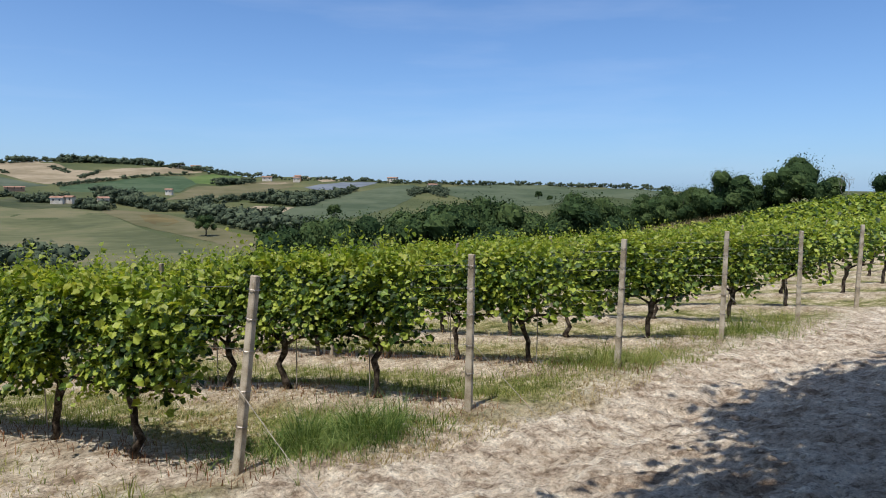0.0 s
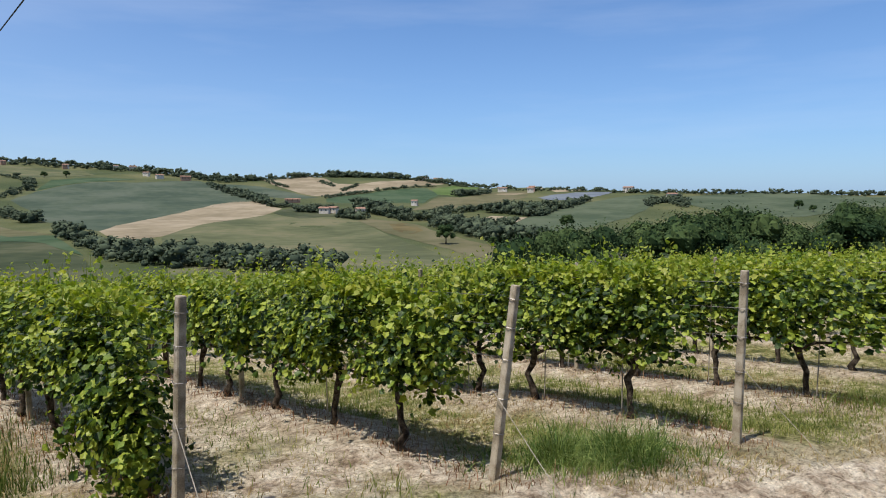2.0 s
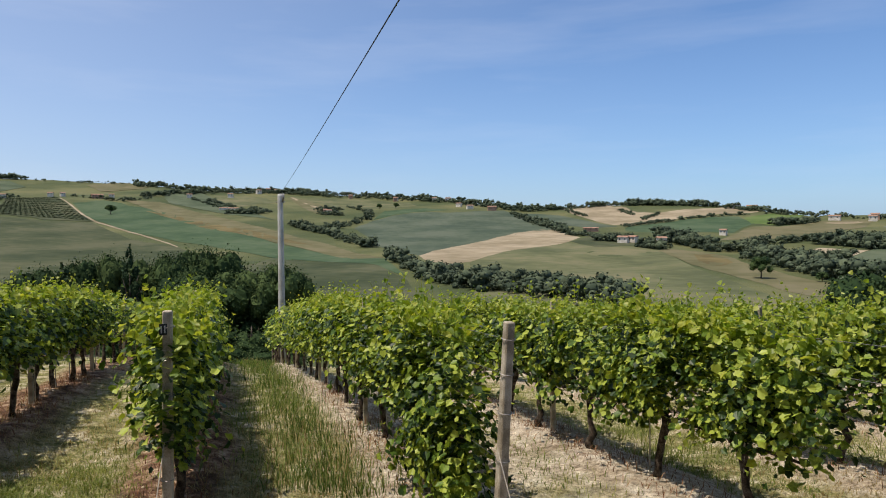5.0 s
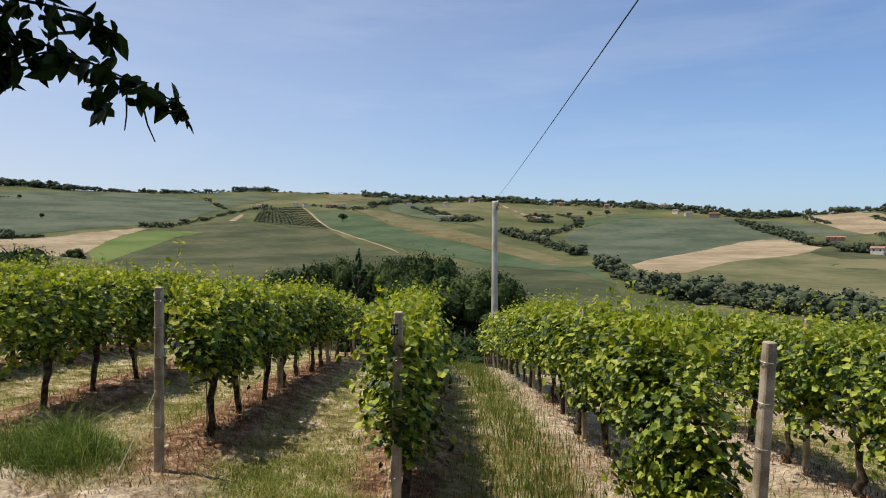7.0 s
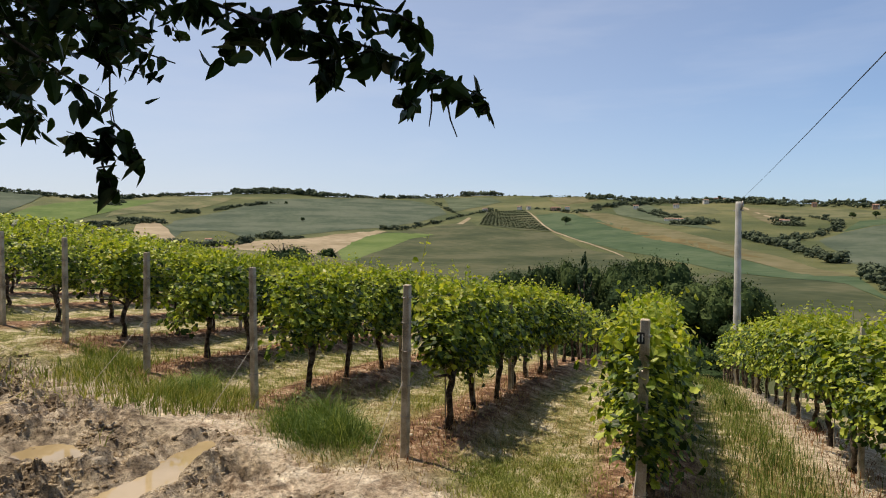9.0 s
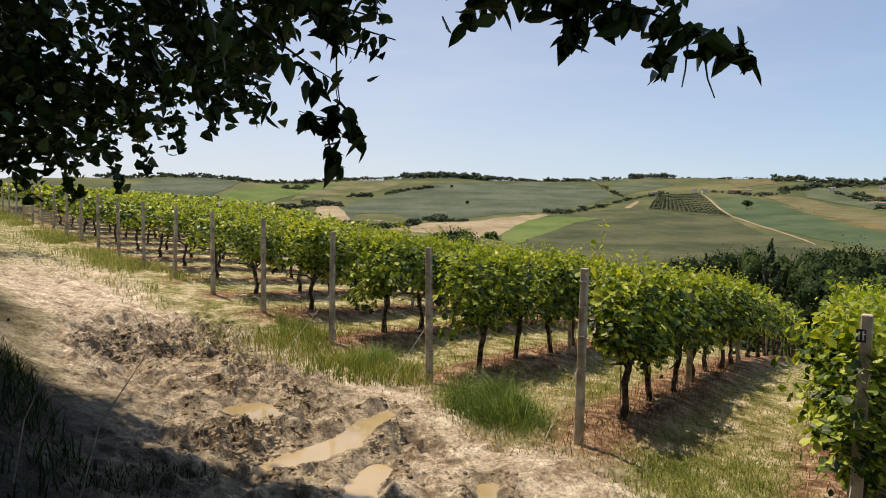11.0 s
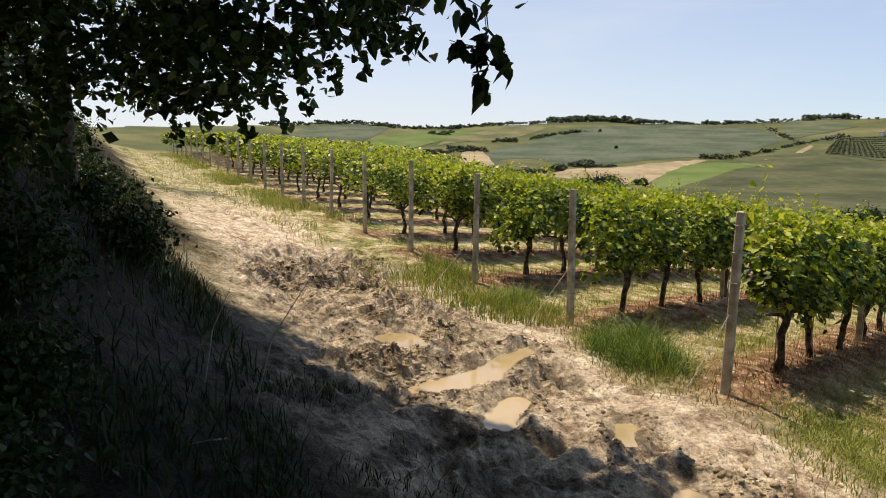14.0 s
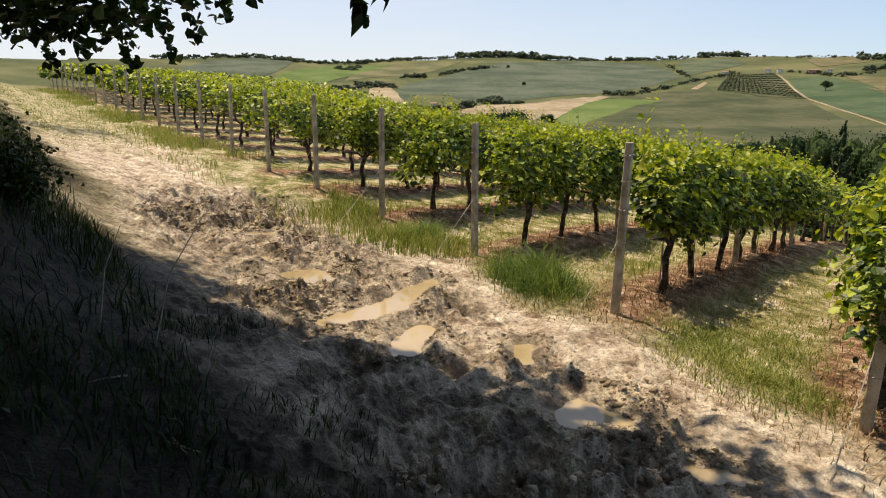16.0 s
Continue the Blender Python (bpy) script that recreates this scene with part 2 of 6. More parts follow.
LEAF = material("vine_leaf", [(0.021, 0.046, 0.008), (0.07, 0.128, 0.014), (0.17, 0.245, 0.026), (0.34, 0.4, 0.058)], 1.6, 0.48, 0.15, 60, 0.35, random=0.8, translucent=0.26)
SHOOT = material("young_sunlit_leaf", [(0.13, 0.2, 0.018), (0.26, 0.33, 0.038), (0.39, 0.41, 0.075)], 3, 0.45, 0.1, 60, 0.4, random=0.6, translucent=0.45)
BARK = material("vine_bark", [(0.022, 0.017, 0.013), (0.065, 0.05, 0.038), (0.14, 0.115, 0.09)], 14, 0.95, 0.9, 90, 0.1)
CONCRETE = material("post_concrete", [(0.24, 0.2, 0.14), (0.4, 0.345, 0.26), (0.52, 0.465, 0.37)], 6, 0.9, 0.5, 120, 0.2)
WIRE = material("wire", [(0.16, 0.15, 0.14), (0.3, 0.28, 0.26)], 30, 0.45, 0.1, 200, 0.5, metallic=0.8)
STAKE = material("stake", [(0.28, 0.25, 0.2), (0.46, 0.42, 0.36)], 20, 0.8, 0.4, 100, 0.2)
TREE_LEAF = material("tree_leaf", [(0.012, 0.03, 0.008), (0.03, 0.062, 0.014), (0.055, 0.1, 0.022)], 1.0, 0.5, 0.1, 50, 0.3, random=0.5, translucent=0.15)
TREE_BARK = material("tree_bark", [(0.03, 0.025, 0.02), (0.09, 0.075, 0.06), (0.17, 0.15, 0.12)], 6, 0.95, 1.0, 45, 0.1)
FAR_LEAF = material("wood_leaf", [(0.022, 0.043, 0.016), (0.046, 0.076, 0.025), (0.085, 0.118, 0.04)], 0.25, 0.8, 0.0, 5, 0.1, random=0.6)
OAK_LEAF = material("oak_leaf", [(0.016, 0.034, 0.012), (0.034, 0.06, 0.02), (0.062, 0.092, 0.03)], 0.25, 0.8, 0.0, 5, 0.1, random=0.6)
PINE_LEAF = material("pine_needle", [(0.016, 0.036, 0.018), (0.036, 0.065, 0.028), (0.07, 0.1, 0.04)], 0.4, 0.7, 0.0, 5, 0.1, random=0.5)
GRASS = material("grass_blade", [(0.1, 0.15, 0.03), (0.2, 0.24, 0.06), (0.37, 0.36, 0.14)], 0.8, 0.6, 0.0, 40, 0.2, random=0.5, translucent=0.25)
TUFT = material("tuft_blade", [(0.05, 0.1, 0.022), (0.11, 0.18, 0.042), (0.26, 0.32, 0.1)], 0.8, 0.6, 0.0, 40, 0.2, random=0.6, translucent=0.25)
DRY = material("dry_grass", [(0.24, 0.17, 0.08), (0.38, 0.3, 0.15), (0.48, 0.42, 0.24)], 0.9, 0.8, 0.0, 40, 0.1, random=0.5, translucent=0.15)


def mesh_from(name, verts, faces, mat, smooth=False):
    me = bpy.data.meshes.new(name)
    verts = np.asarray(verts, np.float32)
    sizes = np.array([len(f) for f in faces], np.int32) if not isinstance(faces, np.ndarray) else np.full(len(faces), faces.shape[1], np.int32)
    loops = np.concatenate([np.asarray(f, np.int32) for f in faces]) if not isinstance(faces, np.ndarray) else faces.astype(np.int32).ravel()
    me.vertices.add(len(verts))
    me.vertices.foreach_set("co", verts.ravel())
    me.loops.add(len(loops))
    me.loops.foreach_set("vertex_index", loops)
    me.polygons.add(len(sizes))
    me.polygons.foreach_set("loop_start", np.concatenate([[0], np.cumsum(sizes)[:-1]]).astype(np.int32))
    me.polygons.foreach_set("loop_total", sizes)
    me.polygons.foreach_set("use_smooth", np.full(len(sizes), smooth))
    me.materials.append(mat)
    me.update()
    me.validate()
    return me


def part(name, me, parent=None, label=""):
    ob = new(name, me)
    if parent is not None:
        ob.parent = parent
    return tagged(ob, label) if label else ob


# ---- ground ----
def ring_radii():
    r = list(np.arange(0.3, 3.6, 0.09)) + list(np.arange(3.6, 11.0, 0.032)) + list(np.arange(11.0, 14.0, 0.07))
    while r[-1] < 60:
        r.append(r[-1] * 1.016)
    while r[-1] < 2600:
        r.append(r[-1] * 1.03)
    return np.array(r)


def build_ground():
    az = np.radians(np.concatenate([np.arange(-62, 62, 0.4), np.arange(62, 126, 0.22), np.arange(126, 298, 3.4)]))
    r = ring_radii()
    n, k = len(az), len(r)
    ox, oy = -0.4, 0.25
    X = ox - np.sin(az)[None, :] * r[:, None]
    Y = oy + np.cos(az)[None, :] * r[:, None]
    Z = ground_z(X, Y)
    verts = np.stack([X, Y, Z], 2).reshape(-1, 3)
    i, j = np.meshgrid(np.arange(k - 1), np.arange(n), indexing="ij")
    a, b = i * n + j, i * n + (j + 1) % n
    quads = np.stack([a, b, b + n, a + n], 2).reshape(-1, 4)
    centre = np.array([[ox, oy, gz(ox, oy)]])
    tris = np.stack([np.full(n, len(verts)), (np.arange(n) + 1) % n, np.arange(n)], 1)
    verts = np.concatenate([verts, centre])
    me = bpy.data.meshes.new("ground")
    sizes = np.concatenate([np.full(len(quads), 4), np.full(n, 3)]).astype(np.int32)
    loops = np.concatenate([quads.ravel(), tris.ravel()]).astype(np.int32)
    me.vertices.add(len(verts))
    me.vertices.foreach_set("co", verts.astype(np.float32).ravel())
    me.loops.add(len(loops))
    me.loops.foreach_set("vertex_index", loops)
    me.polygons.add(len(sizes))
    me.polygons.foreach_set("loop_start", np.concatenate([[0], np.cumsum(sizes)[:-1]]).astype(np.int32))
    me.polygons.foreach_set("loop_total", sizes)
    px, py = verts[loops[np.concatenate([[0], np.cumsum(sizes)[:-1]])], 0], verts[loops[np.concatenate([[0], np.cumsum(sizes)[:-1]])], 1]
    pu, ps = us(px, py)
    pe = pu - edge_u(ps)
    me.polygons.foreach_set("use_smooth", ~((pe < -0.6) & (pe > -4.4) & (ps > 0.6) & (ps < 13)))
    x, y = verts[:, 0], verts[:, 1]
    u, s = us(x, y)
    e = u - edge_u(s)
    wob = 0.45 * fbm(x * 0.8, y * 0.8, 51, 3)
    d = np.hypot(x, y)
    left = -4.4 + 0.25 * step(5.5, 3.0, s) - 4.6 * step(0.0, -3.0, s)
    verge = 0.9 * step(5.5, 9, s)
    track = step(0.3, -0.7, e + verge + wob * 0.9) * step(-0.7, 0.7, e - left + wob) * (1 - 0.8 * step(14, 21, s + 2 * wob))
    # leaf litter under the trees; its near-black colour also carries their shade
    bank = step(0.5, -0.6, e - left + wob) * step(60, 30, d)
    wet_shade = step(0.2, 1.8, s) * step(12, 9, s) * step(-4.6, -3.4, e) * step(-0.6, -1.4, e + 0.9 * wob) * np.clip(0.42 + 0.7 * fbm(x * 1.3, y * 1.3, 61, 3), 0, 1)
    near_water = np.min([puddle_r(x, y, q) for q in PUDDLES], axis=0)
    wet_shade = np.clip(np.maximum(wet_shade, 0.8 * step(3.0, 1.4, near_water + 0.8 * fbm(x * 2, y * 2, 63, 3)) * step(12, 9, s)), 0, 1)
    # wet mud band on the trees' side, its dark colour deepening their shade
    wet_shade = np.maximum(wet_shade, 0.75 * step(-1.9, -2.9, e + 0.7 * wob) * step(0.3, 1.5, s) * step(8.5, 6.0, s))
    phase = (s - ROW_ZERO) / ROW_GAP
    row = np.abs(phase - np.round(phase)) * ROW_GAP
    strip = step(0.75, 0.35, row + 0.35 * wob) * step(-0.7, 0.2, e) * step(34, 28, e)
    track = np.maximum(track, strip * step(-0.6, -1.6, s) * 0.7)
    strip = strip * (0.45 + 0.55 * step(-1.6, -0.6, s))
    track = np.maximum(track, step(-5.0, -4.2, s + 0.4 * wob) * step(-1.6, -2.3, s + 0.4 * wob) * step(-0.5, 0.3, e) * step(14, 6, e) * np.clip(0.7 + 0.6 * fbm(x * 0.9, y * 0.9, 53, 3), 0, 1))
    meadow = step(40, 75, d)
    for key, value in (("track", track), ("wet_shade", wet_shade), ("strip", strip), ("litter_shade", bank), ("far", meadow)):
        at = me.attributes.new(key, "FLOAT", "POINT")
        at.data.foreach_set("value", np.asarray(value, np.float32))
    me.update()
    me.materials.append(ground_material())
    return tagged(new("ground", me), "sloping farm ground of pale clay, dry grass and green hills", "ground", kind="structure")


def ground_material():
    m = bpy.data.materials.new("ground")
    m.use_nodes = True
    n, l = m.node_tree.nodes, m.node_tree.links
    b = n["Principled BSDF"]
    b.inputs["Specular IOR Level"].default_value = 0.2
    geo = n.new("ShaderNodeNewGeometry")

    def tex(scale, detail=6.0, rough=0.6):
        t = n.new("ShaderNodeTexNoise")
        t.inputs["Scale"].default_value, t.inputs["Detail"].default_value, t.inputs["Roughness"].default_value = scale, detail, rough
        l.new(geo.outputs["Position"], t.inputs["Vector"])
        return t.outputs[0]

    def ramp(f, stops):
        r = n.new("ShaderNodeValToRGB")
        e = r.color_ramp.elements
        while len(e) < len(stops):
            e.new(0.5)
        for i, (p, c) in enumerate(stops):
            e[i].position, e[i].color = p, (*c, 1)
        l.new(f, r.inputs[0])
        return r.outputs[0]

    def mix(f, a, c):
        x = n.new("ShaderNodeMix")
        x.data_type = "RGBA"
        if isinstance(f, str):
            at = n.new("ShaderNodeAttribute")
            at.attribute_name = f
            f = at.outputs["Fac"]
        l.new(f, x.inputs[0])
        l.new(a, x.inputs[6])
        l.new(c, x.inputs[7])
        return x.outputs[2]

    dry = ramp(tex(2.4, 10, 0.75), [(0.39, (0.1, 0.11, 0.03)), (0.47, (0.23, 0.225, 0.08)), (0.53, (0.38, 0.34, 0.185)), (0.61, (0.58, 0.51, 0.36))])
    clay = ramp(tex(3.4, 10, 0.72), [(0.38, (0.26, 0.19, 0.13)), (0.46, (0.49, 0.4, 0.3)), (0.54, (0.63, 0.54, 0.42)), (0.61, (0.78, 0.7, 0.57))])
    red = ramp(tex(3.5, 10, 0.72), [(0.39, (0.08, 0.04, 0.023)), (0.47, (0.19, 0.105, 0.062)), (0.54, (0.33, 0.205, 0.125)), (0.62, (0.54, 0.41, 0.29))])
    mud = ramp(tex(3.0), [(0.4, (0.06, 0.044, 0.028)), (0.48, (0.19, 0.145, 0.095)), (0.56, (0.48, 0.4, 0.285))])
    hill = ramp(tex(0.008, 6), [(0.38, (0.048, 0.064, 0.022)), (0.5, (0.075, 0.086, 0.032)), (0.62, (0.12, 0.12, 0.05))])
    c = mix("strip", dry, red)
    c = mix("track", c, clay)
    c = mix("wet_shade", c, mud)
    # humus tones darkened towards the depth of the trees' shade
    litter_shade = ramp(tex(6.0), [(0.38, (0.012, 0.009, 0.005)), (0.5, (0.022, 0.018, 0.01)), (0.62, (0.05, 0.04, 0.022))])
    c = mix("litter_shade", c, litter_shade)
    fleck = ramp(tex(17, 8, 0.8), [(0.39, (0.42, 0.4, 0.38)), (0.46, (0.88, 0.88, 0.88)), (0.54, (1.08, 1.08, 1.08)), (0.61, (1.35, 1.35, 1.35))])
    flecks = n.new("ShaderNodeMix")
    flecks.data_type, flecks.blend_type = "RGBA", "MULTIPLY"
    flecks.inputs[0].default_value = 1.0
    l.new(c, flecks.inputs[6])
    l.new(fleck, flecks.inputs[7])
    c = mix("far", flecks.outputs[2], hill)
    shine = n.new("ShaderNodeMapRange")
    damp = n.new("ShaderNodeAttribute")
    damp.attribute_name = "wet_shade"
    shine.inputs["To Min"].default_value, shine.inputs["To Max"].default_value = 0.95, 0.5
    l.new(damp.outputs["Fac"], shine.inputs[0])
    l.new(shine.outputs[0], b.inputs["Roughness"])
    l.new(c, b.inputs["Base Color"])
    bump = n.new("ShaderNodeBump")
    bump.inputs["Strength"].default_value, bump.inputs["Distance"].default_value = 1.0, 0.09
    l.new(tex(7, 6, 0.7), bump.inputs["Height"])
    grit = n.new("ShaderNodeBump")
    grit.inputs["Strength"].default_value, grit.inputs["Distance"].default_value = 0.9, 0.03
    l.new(tex(34, 6, 0.75), grit.inputs["Height"])
    l.new(grit.outputs[0], bump.inputs["Normal"])
    l.new(bump.outputs[0], b.inputs["Normal"])
    return m


ground_sheet = build_ground()

# ---- fields on the far hills ----
def polar(az, el, lift=0.0008):
    d = far_dist(np.asarray(el, float))
    x, y = -np.sin(np.radians(az)) * d, np.cos(np.radians(az)) * d
    return np.stack([x, y, ground_z(x, y) + 0.35 * lift * d], -1)


def field(name, corners, mat, label, lift=0.0008, category="field"):
    bm = bmesh.new()
    bm.faces.new([bm.verts.new((a, e, 0)) for a, e in corners])
    lo = [min(c[i] for c in corners) for i in (0, 1)]
    hi = [max(c[i] for c in corners) for i in (0, 1)]
    for axis, stepsize in ((0, 0.8), (1, 0.3)):
        q = lo[axis] + stepsize
        while q < hi[axis]:
            co, no = [0, 0, 0], [0, 0, 0]
            co[axis], no[axis] = q, 1
            bmesh.ops.bisect_plane(bm, geom=bm.verts[:] + bm.edges[:] + bm.faces[:], plane_co=co, plane_no=no)
            q += stepsize
    for v in bm.verts:
        v.co = polar(v.co.x + 0.12 * vnoise(v.co.x * 2, v.co.y * 4, 9), v.co.y + 0.05 * vnoise(v.co.x * 1.5, v.co.y * 3, 8), lift)
    bmesh.ops.recalc_face_normals(bm, faces=bm.faces)
    me = bpy.data.meshes.new(name)
    bm.to_mesh(me)
    bm.free()
    me.polygons.foreach_set("use_smooth", [True] * len(me.polygons))
    me.materials.append(mat)
    return tagged(new(name, me), label, category, kind="structure")


WHEAT = material("ripe_field", [(0.1936, 0.1595, 0.1003), (0.2519, 0.2079, 0.1368), (0.319, 0.2662, 0.1848)], 0.02, 0.95, 0, 0.13, 0.1)
# field colours shifted towards blue in place of distance haze
CROP = material("green_crop", [(0.03515, 0.04636, 0.02119), (0.05615, 0.06669, 0.03276), (0.08446, 0.08778, 0.0481)], 0.02, 0.95, 0, 0.13, 0.1)
CROP_B = material("hazy_crop", [(0.0456, 0.06451, 0.0426), (0.06669, 0.08711, 0.05676), (0.0911, 0.1077, 0.07536)], 0.016, 0.95, 0, 0.13, 0.1)
CROP_C = material("bright_crop", [(0.0656, 0.1062, 0.0286), (0.0861, 0.1275, 0.0374), (0.1107, 0.1487, 0.0495)], 0.02, 0.95, 0, 0.13, 0.1)
CROP_D = material("emerald_crop", [(0.03582, 0.06318, 0.03024), (0.05201, 0.08316, 0.0408), (0.07154, 0.0999, 0.05328)], 0.02, 0.95, 0, 0.13, 0.1)
HAY = material("hay_meadow", [(0.07225, 0.08265, 0.0391), (0.1062, 0.1131, 0.0552), (0.1487, 0.1392, 0.0759)], 0.02, 0.95, 0, 0.13, 0.1)
CROP_E = material("pale_crop", [(0.0528, 0.07224, 0.04), (0.072, 0.0924, 0.053), (0.0944, 0.1126, 0.068)], 0.02, 0.95, 0, 0.13, 0.1)
NET = material("netted_crop", [(0.105, 0.125, 0.15), (0.135, 0.155, 0.18), (0.165, 0.185, 0.205)], 0.03, 0.9, 0, 0.2, 0.1)
WITHER = material("withered_crop", [(0.085, 0.07, 0.03), (0.115, 0.094, 0.04), (0.15, 0.12, 0.055)], 0.03, 0.95, 0, 0.13, 0.1)
STRAW = material("brown_crop", [(0.0912, 0.088, 0.0418), (0.116, 0.1088, 0.05519), (0.1408, 0.1264, 0.07106)], 0.03, 0.95, 0, 0.13, 0.1)

field("field", [(68.43, -0.05), (62.5, 0.7), (61.25, 0.75), (60.5, 0.4), (57, 0.1), (54.26, 0.05), (51.54, -1.38), (48.13, -1.96), (43.85, -4.23), (43.82, -7.83), (74.21, -7.86), (73.72, -3.3), (72.76, -1.37), (71.09, -0.4)], CROP, "dark green crop field on the slope", 0.00043)
field("field", [(23.44, -3.84), (20.49, -2.89), (17.51, -2.36), (14.76, -1.97), (12.51, -2.48), (9.01, -2.29), (7.27, -2.68), (4.55, -4.01), (0.66, -5.34), (-2.66, -6.61), (-2.7, -10.05), (22.54, -10.24)], HAY, "dull yellow-green meadow on a rounded hill", 0.00046)
field("field", [(37.56, -3.52), (31.76, -3.89), (29.06, -5.08), (27.92, -7.15), (43.82, -8.06), (43.85, -4.23), (40.2, -3.02)], CROP, "dark lower slope of the crop field", 0.00049)
field("field", [(32.03, -0.02), (29.98, 0.45), (27.19, 0.74), (25.06, 0.74), (20.45, 0.93), (19.46, 0.68), (17.49, -0.07), (15.4, -0.82), (17.99, -0.96), (22.44, -1.83), (25.35, -2.44), (27.97, -3.18), (30.05, -2.66), (32.08, -2.25), (32.38, -1.3), (33.6, -0.58)], CROP_B, "grey-green field above the wheat", 0.00052)
field("field", [(27.97, -3.18), (25.35, -2.44), (22.44, -1.83), (19.48, -1.15), (17.25, -0.82), (15.25, -0.82), (15, -1.27), (13.75, -1.53), (14.76, -1.92), (17.51, -2.36), (20.49, -2.89), (23.44, -3.79), (26.33, -4.13)], WHEAT, "ripe straw-coloured wheat field on the hill", 0.00055)
field("field", [(14.66, -1.92), (12.5, -1.33), (10.26, -1.84), (8.26, -2.19), (12.51, -2.43)], CROP, "rough green garden plot beside the wheat", 0.00058)
field("field", [(32.03, 0.02), (30.89, 0.78), (27.19, 1.07), (25.05, 0.98), (27.19, 0.78), (29.98, 0.5)], CROP_D, "deep green field on the upper slope", 0.00061)
field("field", [(38.62, 1.98), (36.12, 2.01), (31.77, 1.86), (28.58, 1.65), (28.12, 1.26), (32.24, 0.97), (34.86, 1.24), (36.56, 1.59)], HAY, "pale green pasture under the ridge", 0.00064)
field("field", [(39.1, 2.02), (37.72, 1.94), (35.89, 1.23), (34.66, 0.68), (37, 0.68), (38.23, 1.26)], STRAW, "brown strip of bare ground by a farm lane", 0.00067)
field("lane", [(38.94, 2.02), (38.78, 2.06), (36.57, 1.18), (36.7, 1.09)], WHEAT, "pale farm lane across the upper slope", 0.00070, "lane")
field("field", [(45.13, 2.05), (41.01, 1.9), (40.24, 1.47), (43.14, 1.09), (44.79, 1.5)], HAY, "pale pasture below the ridge village", 0.00073)
field("field", [(15.39, 0.97), (13, 1.06), (11, 1.21), (10.01, 0.95), (9.01, 0.55), (7.53, 0.5), (4.58, 0.78), (2.16, 1.01), (-0.22, 1.04), (-0.22, 0.61), (2.64, 0.43), (5.56, 0.14), (8.52, -0.29), (10.01, -0.49), (11, -0.44), (12.5, -0.13), (14.5, 0.57)], WHEAT, "pale ploughed field under the ridge", 0.00076)
field("field", [(19.46, 0.78), (15.49, 0.47), (12.5, -0.23), (10.51, -0.64), (13, -0.73), (15.5, -0.32)], CROP_B, "grey-green slope behind the wheat", 0.00079)
field("field", [(10.01, -0.74), (8.52, -0.39), (5.56, -0), (2.64, 0.23), (1.2, 0.23), (0.15, -0.36), (1.67, -1.04), (4.57, -1.14), (7.52, -1.24), (10.01, -1.04)], CROP_D, "deep green field below the ridge", 0.00082)
field("field", [(0.86, 0.13), (-1.63, 0.6), (-3.48, 0.49), (-3.02, 0.07), (-1.64, -0.51), (0.38, -0.36)], CROP_C, "small bright green field", 0.00085)
field("field", [(0.38, -0.6), (-1.64, -0.6), (-3.49, -0.27), (-5.3, 0.06), (-7.94, 0.09), (-7.52, -0.51), (-5.31, -0.98), (-2.12, -1.47), (0.7, -1.58), (2.62, -1.68)], STRAW, "dry brown-green field on the far slope", 0.00088)
field("field", [(-3.95, -0.32), (-5.74, 0.01), (-7.73, 0), (-6.64, -0.32)], WHEAT, "pale worn patch in the dry field", 0.00091)
field("field", [(-8.39, -0.51), (-9.66, -0.23), (-11.74, -0.06), (-14.93, 0.02), (-13.77, -0.33), (-10.93, -0.74), (-9.25, -0.74)], NET, "blue-grey netted crop on the far slope", 0.00094)
field("field", [(-8.37, 0.32), (-11.32, 0.31), (-12.55, 0.12), (-10.08, -0)], WHEAT, "small pale field on the far crest", 0.00097)
field("field", [(-5.8, -3.01), (-7.99, -2.14), (-10.95, -1.42), (-12.98, -0.86), (-15.71, -0.42), (-17.95, -0.2), (-18.86, -0.54), (-18.34, -1.14), (-16.14, -2.24), (-14.22, -2.77), (-11.82, -3.27), (-6.7, -3.61)], CROP_E, "smooth green field on the opposite hill", 0.00100)
field("field", [(-2.51, -2.67), (-4.43, -2.08), (-6.23, -2.25), (-7.64, -2.24), (-6.68, -2.62), (-5.34, -2.55), (-3.53, -2.95)], WHEAT, "small pale field between woods", 0.00103)
field("field", [(7.02, -2.48), (4.56, -2.72), (2.13, -3.05), (-0.27, -3.86), (-2.63, -4.5), (-6.28, -5.27), (-4.49, -5.94), (-2.18, -5.62), (1.15, -4.71), (4.55, -3.86), (7.27, -2.78)], STRAW, "dry brown strip of rough grass", 0.00106)
field("field", [(4.56, -3.02), (3.1, -2.91), (1.55, -3.54), (2.6, -3.89), (4.07, -3.61)], WITHER, "withered reddish patch in the dry grass", 0.00109)
field("field", [(-19.47, -0.55), (-25.38, -0.1), (-33.69, -0.56), (-39.71, -0.72), (-39.74, -1.17), (-36.75, -1.47), (-33.72, -1.26), (-29.73, -1.9), (-25.46, -2.2), (-20.89, -1.21)], CROP_E, "pale green slope of the far hill", 0.00112)
field("field", [(72.86, -1.71), (71.81, -0.93), (69.88, -0.3), (67.94, -0.05), (64.24, -0.2), (66.47, -0.7), (68.43, -1.44), (72.29, -2.83)], CROP_C, "bright green patch of young crop", 0.00115)
field("field", [(84.31, -1.33), (81.36, -0.98), (78.73, -0.76), (75.56, -0.54), (72.28, -0.25), (69.5, 0.04), (68.52, -0), (71.09, -0.69), (72.52, -1.37), (73.24, -2.14), (74.65, -2.61), (78.75, -2.98), (84.33, -2.87)], WHEAT, "pale brown harvested field in the valley", 0.00118)
